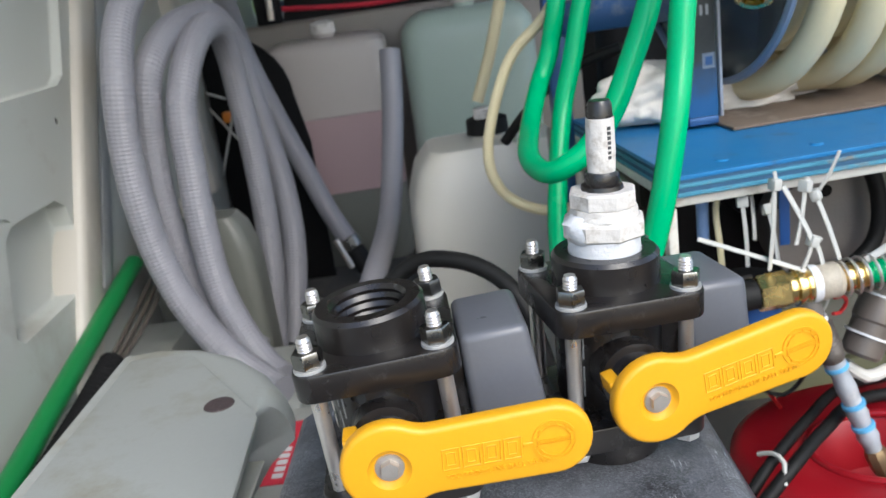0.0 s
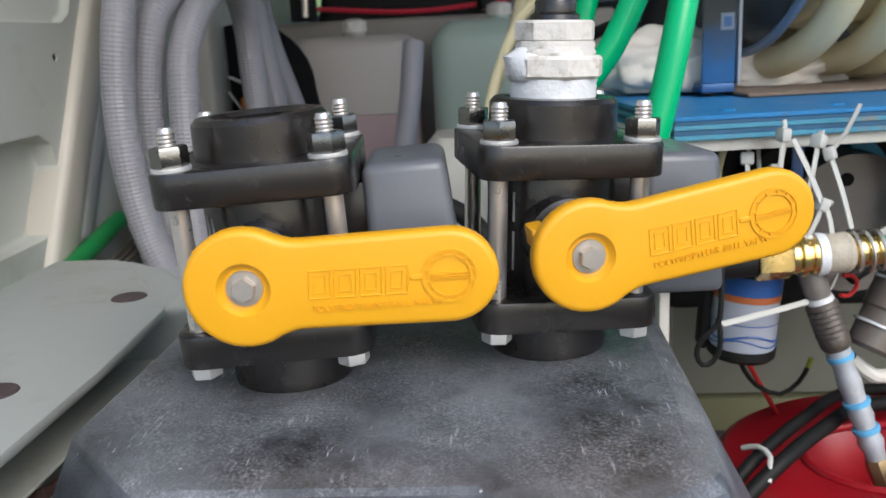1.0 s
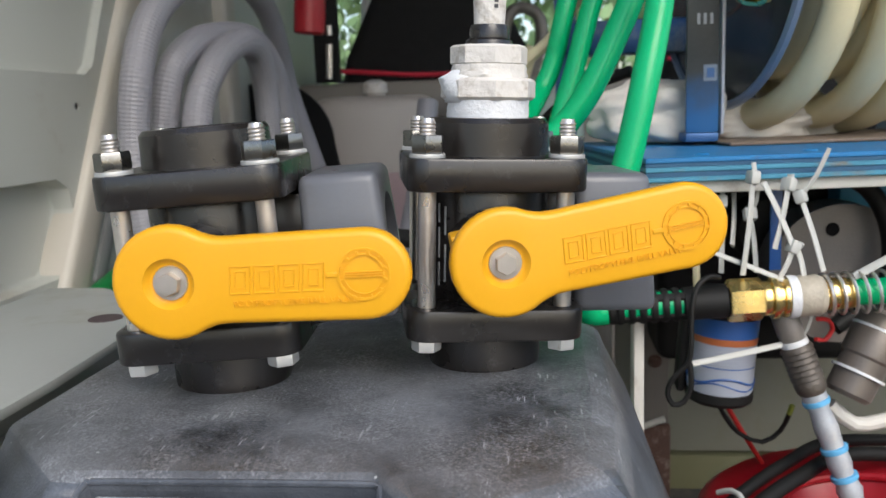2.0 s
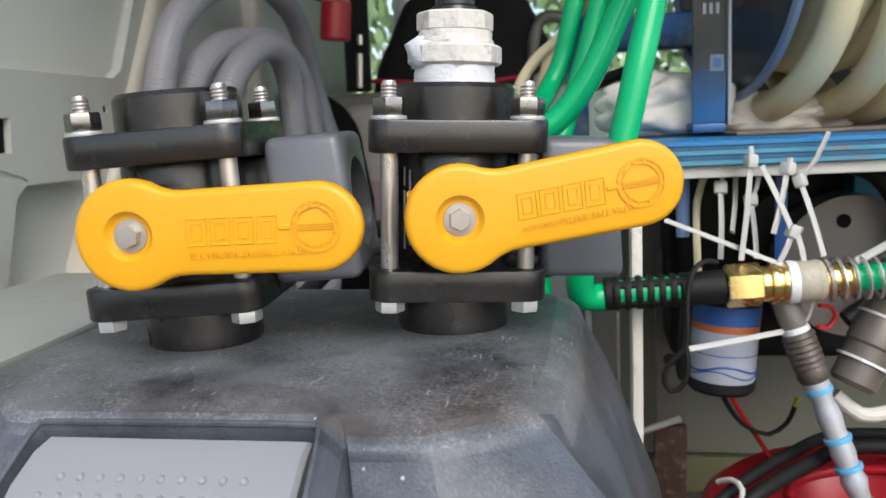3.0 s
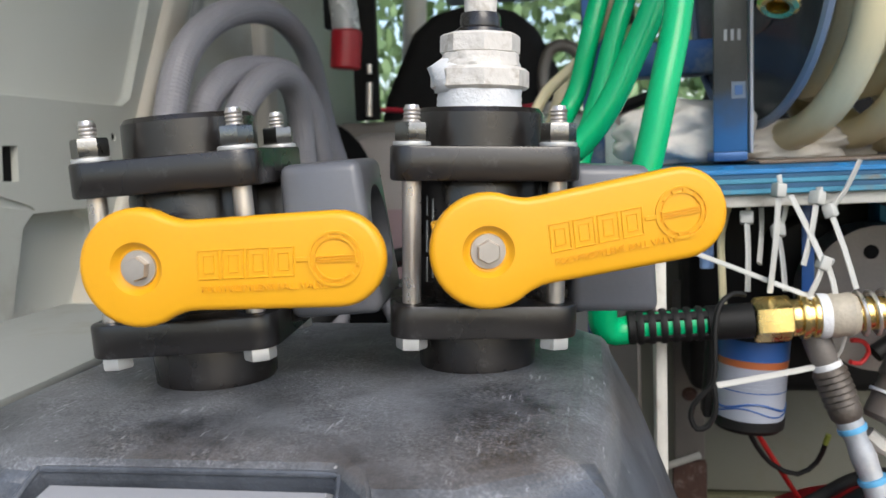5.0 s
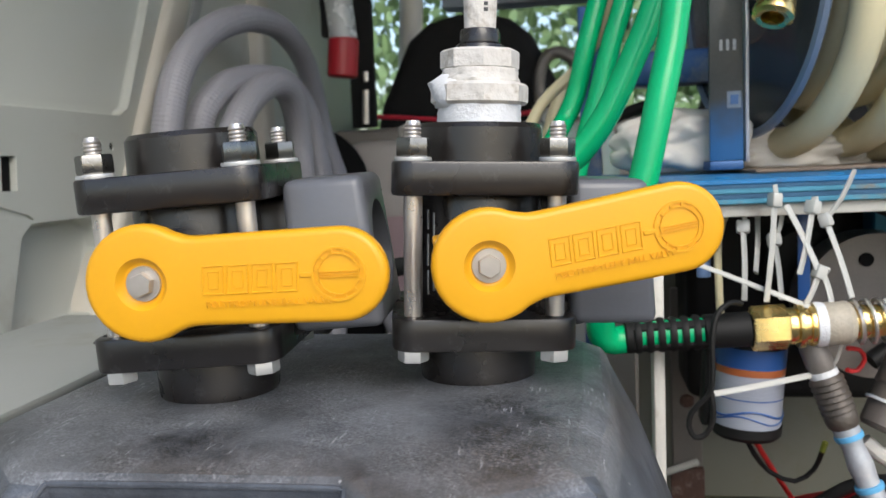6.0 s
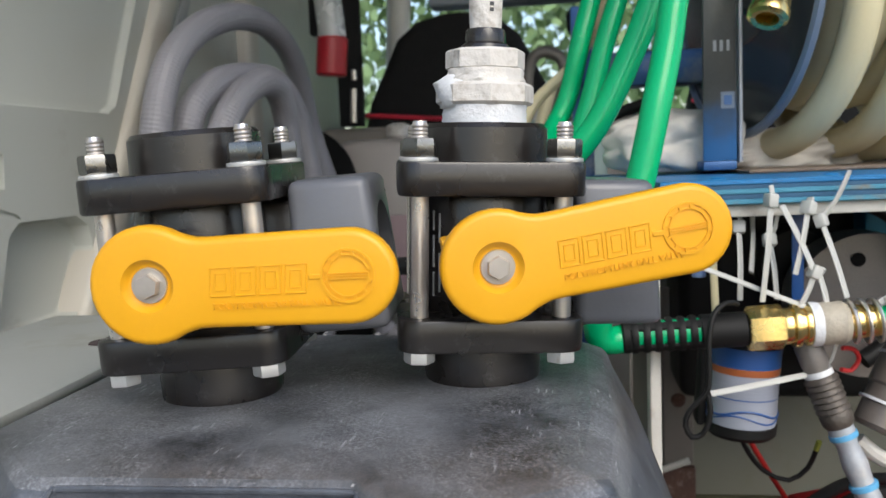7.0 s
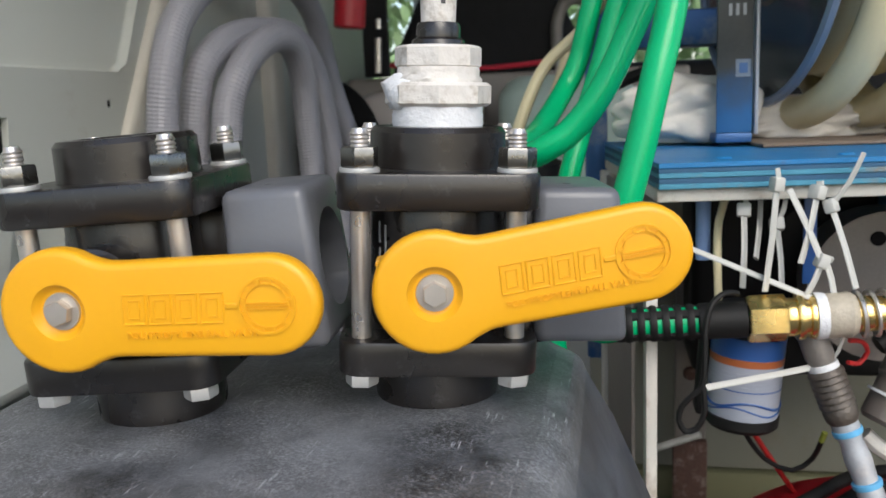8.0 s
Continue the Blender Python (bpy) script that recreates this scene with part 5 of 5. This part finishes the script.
jug("jug", pose(-0.277, 1.93, FLOOR, 0, 0, 3), 0.262, 0.19, 0.498, M_JUGGREY, M_WHITE_PVC, "greyish plastic jug half full of pink liquid", M_JUGPINK, 0.335)
jug("jug", pose(0.035, 1.98, FLOOR, 0, 0, -2), 0.29, 0.2, 0.52, M_JUGGREEN, M_WHITE_PVC, "large pale green translucent plastic jug", shoulder=0.06)
jug("jug", pose(0.035, 1.30, FLOOR, 0, 0, 6), 0.27, 0.2, 0.350, M_JUG, M_RUBBER, "milky white plastic jug with a black cap", shoulder=0.13, neck=0.026)
jug("jug", pose(-0.415, 1.245, FLOOR, 0, 0, 0), 0.16, 0.085, 0.300, M_JUGSHADE, M_WHITE_PVC, "cloudy white plastic jug behind the hoses, coloured dark for shade", shoulder=0.09)
tb = thing("clear_tube", label="clear plastic tube curving past the jugs", category="tube")
part("tube_run", tube([(0.16, 0.96, 0.25), (0.109, 0.95, 0.149), (0.057, 0.95, 0.096), (0.024, 0.95, 0.007), (0.034, 0.95, -0.047), (0.077, 0.95, -0.075), (0.13, 0.95, -0.075)], 0.0062, 10), M_CREAM, tb)
dip = thing("dip_tube", label="translucent dip tube with a white fitting", category="tube")
part("tube_run", tube([(0.075, 1.28, 0.149), (0.053, 1.28, 0.08), (0.025, 1.28, 0.009)], 0.009, 10), M_CREAM, dip)
part("fitting", rod((0.03, 1.29, -0.002), (0.03, 1.29, -0.034), 0.014, 16), M_WHITE_PVC, dip)
bc = thing("black_hose", label="black rubber hose curving behind the valves", category="hose")
part("hose_run", tube([(-0.13, 0.72, -0.10), (-0.067, 0.72, -0.045), (-0.025, 0.7, -0.036), (0.011, 0.68, -0.049), (0.032, 0.66, -0.078), (0.05, 0.66, -0.16)], 0.0075, 12), M_RUBBER, bc)
lb = thing("sticker", pose(-0.2145, 0.790, -0.2522, 0, 0, -1), "red sticker with a small striped flag print", "sticker")
part("backing", box(-0.039, 0.039, -0.062, 0.062, 0.0, 0.0008, 0), M_LABELRED, lb)
part("flag", box(-0.004, 0.035, -0.010, 0.052, 0.0010, 0.0014, 0), M_LABELBLUE, lb)
for k in range(5):
    x = -0.001 + 0.0085 * k
    part("stripe", tube([(x, -0.012, 0.0016), (x + 0.004, 0.004, 0.0016), (x - 0.001, 0.020, 0.0016), (x + 0.003, 0.036, 0.0016), (x - 0.001, 0.050, 0.0016)], 0.0024, 6, flat=0.15), M_TAPE, lb)
for k in range(5):
    part("print_bar", box(-0.020, -0.009, -0.052 + 0.0125 * k, -0.0435 + 0.0125 * k, 0.0010, 0.0014, 0), M_TAPE, lb)

# ---- rods and the dark, wheel-shaped space behind the hoses ----
spare = thing("spoked_rack", label="thin white rods before a black sheet standing for dark space", category="rack")
# rounded black sheet, added to stand for the unlit space behind the coil
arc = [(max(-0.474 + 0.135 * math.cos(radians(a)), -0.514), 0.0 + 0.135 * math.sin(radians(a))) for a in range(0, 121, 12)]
part("dark_space_sheet", prism([*arc, (-0.514, FLOOR), (-0.322, FLOOR), (-0.322, -0.10)], 1.775, 1.79, 0.003, 2), M_DARK, spare)
for a, b in (((-0.512, 1.76, 0.031), (-0.474, 1.76, 0.014)), ((-0.512, 1.76, 0.0), (-0.462, 1.76, -0.077)), ((-0.510, 1.745, -0.14), (-0.452, 1.745, 0.010))):
    part("rod", rod(a, b, 0.0028, 8), M_ZIP, spare)
part("orange_clip", box(-0.488, -0.466, 1.755, 1.774, -0.035, -0.012, 0.004), mat("orange_plastic", (0.6, 0.2, 0.03), 0.4), spare)

# ---- cab: seats, pillars, sprayer tube, windows and trees ----
def seat(x, label):
    s = thing("van_seat", pose(x, 2.25, FLOOR, 4, 0, 0), label, "seat", "seats in the cab")
    bm = bmesh.new()
    rows = []
    for hw, z in ((0.25, 0.0), (0.26, 0.35), (0.25, 0.50), (0.225, 0.60), (0.185, 0.68), (0.150, 0.75), (0.10, 0.79), (0.04, 0.805)):
        rows.append([bm.verts.new((px, py, z)) for px, py in squircle(hw, 0.07, 0.035, 4)])
    for p, q in zip(rows, rows[1:]):
        for k in range(len(p)):
            bm.faces.new((p[k], p[(k + 1) % len(p)], q[(k + 1) % len(p)], q[k]))
    bm.faces.new(rows[0])
    bm.faces.new(rows[-1])
    part("backrest", bm, M_SEAT, s, angle=60)
    part("piping", tube([(-0.235, -0.072, 0.572), (0, -0.078, 0.556), (0.235, -0.072, 0.572)], 0.006, 8), M_LABELRED, s, "dark red piping")
    return s


seat(-0.165, "black fabric van seat with red piping")
seat(0.62, "black fabric van seat beside the door")
sp = thing("sprayer_tube", label="clear measuring tube with a red cap hanging up", category="tube")
part("tube_body", rod((-0.300, 1.5, 0.262), (-0.318, 1.5, 0.46), 0.024, 24), M_CLEAR, sp)
part("red_cap", rod((-0.306, 1.5, 0.200), (-0.300, 1.5, 0.266), 0.0265, 24), M_RED, sp)
part("inner_rod", rod((-0.300, 1.499, 0.266), (-0.318, 1.499, 0.46), 0.006, 8), M_WHITEWOOD, sp)
strap = thing("black_seat_area", label="black slab for the seat area, with a clip and shiny metal buckles", category="strap")
# tall black slab stands for the seat side and dark background
part("strap", box(-0.445, -0.385, 2.06, 2.08, 0.136, 0.80, 0.004), M_SEAT, strap)
part("clip", box(-0.372, -0.345, 1.60, 1.62, 0.285, 0.40, 0.006), M_SEAT, strap)
part("buckle", rod((-0.408, 2.05, 0.145), (-0.404, 2.05, 0.225), 0.008, 12), M_STEEL, strap)
part("buckle", rod((-0.402, 2.05, 0.245), (-0.402, 2.05, 0.268), 0.0065, 12), M_STEEL, strap)
lever = thing("grey_handle_pipe", label="bent grey pipe handle standing up", category="pipe")
part("bent_pipe", tube([(0.005, 2.13, 0.143), (0.003, 2.13, 0.234), (0.02, 2.13, 0.284), (0.052, 2.13, 0.295), (0.086, 2.13, 0.272), (0.091, 2.13, 0.216), (0.065, 2.13, 0.137)], 0.0145, 14, 0.008), M_GREYMETAL, lever)
part("black_collar", rod((0.005, 2.13, 0.146), (0.005, 2.13, 0.18), 0.022, 16), M_RUBBER, lever)

pil = thing("pillar_front", label="white painted door pillar of the cab", category="pillar", kind="structure")
part("pillar_post", tube([(-0.385, 2.35, 0.10), (-0.350, 2.35, 0.35), (-0.325, 2.35, 0.95)], 0.032, 12), mat("white_pillar_paint", (0.75, 0.75, 0.73), 0.4, var=0.04), pil)
part("side_wall_front", box(-0.62, -0.55, 2.42, 3.2, FLOOR, 0.15, 0.005), M_WALL, pil)
dash = thing("front_bulkhead", label="dark dashboard and bulkhead below the windscreen", category="dashboard", kind="structure")
part("dash_panel", box(-0.62, 1.1, 3.0, 3.2, FLOOR, 0.18, 0.03, 3), M_RUBBER, dash)
part("windscreen_rail", box(-0.62, 1.1, 3.1, 3.2, 0.66, 0.95, 0.02), M_TRIM, dash)
part("mirror", box(0.10, 0.26, 2.9, 2.93, 0.44, 0.52, 0.02, 3), M_RUBBER, dash, "black rear-view mirror")
lowpan = thing("floor_box", label="brownish grey painted box behind the valves", category="box")
part("box_shell", box(-0.50, 0.30, 2.10, 2.16, FLOOR, 0.135, 0.01, 3), mat("brown_grey_paint", (0.3, 0.27, 0.24), 0.5, var=0.08, scale=5), lowpan)
box2 = thing("overhead_strip", label="blue grey roof lining strip above the windscreen", category="strip", kind="structure")
part("strip", box(-0.3, 1.05, 2.6, 2.7, 0.50, 0.53, 0.006), mat("grey_blue_lining", (0.4, 0.45, 0.5), 0.6), box2)


# trees beyond the windows
def foliage():
    rr = random.Random(11)
    verts, faces = [], []
    for k in range(36000):
        x, y, z = rr.uniform(-9, 9), rr.uniform(9, 15), rr.uniform(-0.8, 5.5)
        if noise.noise(Vector((x * 0.5, y * 0.3, z * 0.55))) < -0.45:
            continue
        s = rr.uniform(0.06, 0.13)
        e = Euler((rr.uniform(0, 6.3), rr.uniform(0, 6.3), rr.uniform(0, 6.3))).to_matrix()
        b = len(verts)
        for u, w in ((-1, 0), (-0.4, 0.5), (0.5, 0.45), (1, 0), (0.4, -0.5), (-0.5, -0.45)):
            p = e @ Vector((u * s, w * s, 0.12 * s * (u * u - w)))
            verts.append((x + p.x, y + p.y, z + p.z))
        faces.append(tuple(range(b, b + 6)))
    me = bpy.data.meshes.new("leaves")
    me.from_pydata(verts, [], faces)
    lm = mat("leaf", (0.24, 0.37, 0.17), 0.5, var=0.5, scale=2, bump=0)
    me.materials.append(lm)
    return me


trees = tagged(new("trees", foliage()), "green tree foliage seen beyond the windows", "trees", kind="stuff")
tk = thing("tree_trunk", label="brown tree trunk beyond the window", category="trunk")
part("bark", tube([(-1.5, 12, -1.0), (-1.4, 12, 1.5), (-1.6, 12.3, 4.0)], 0.18, 12, 0.3), mat("bark", (0.1, 0.08, 0.06), 0.9, var=0.3, scale=3), tk)
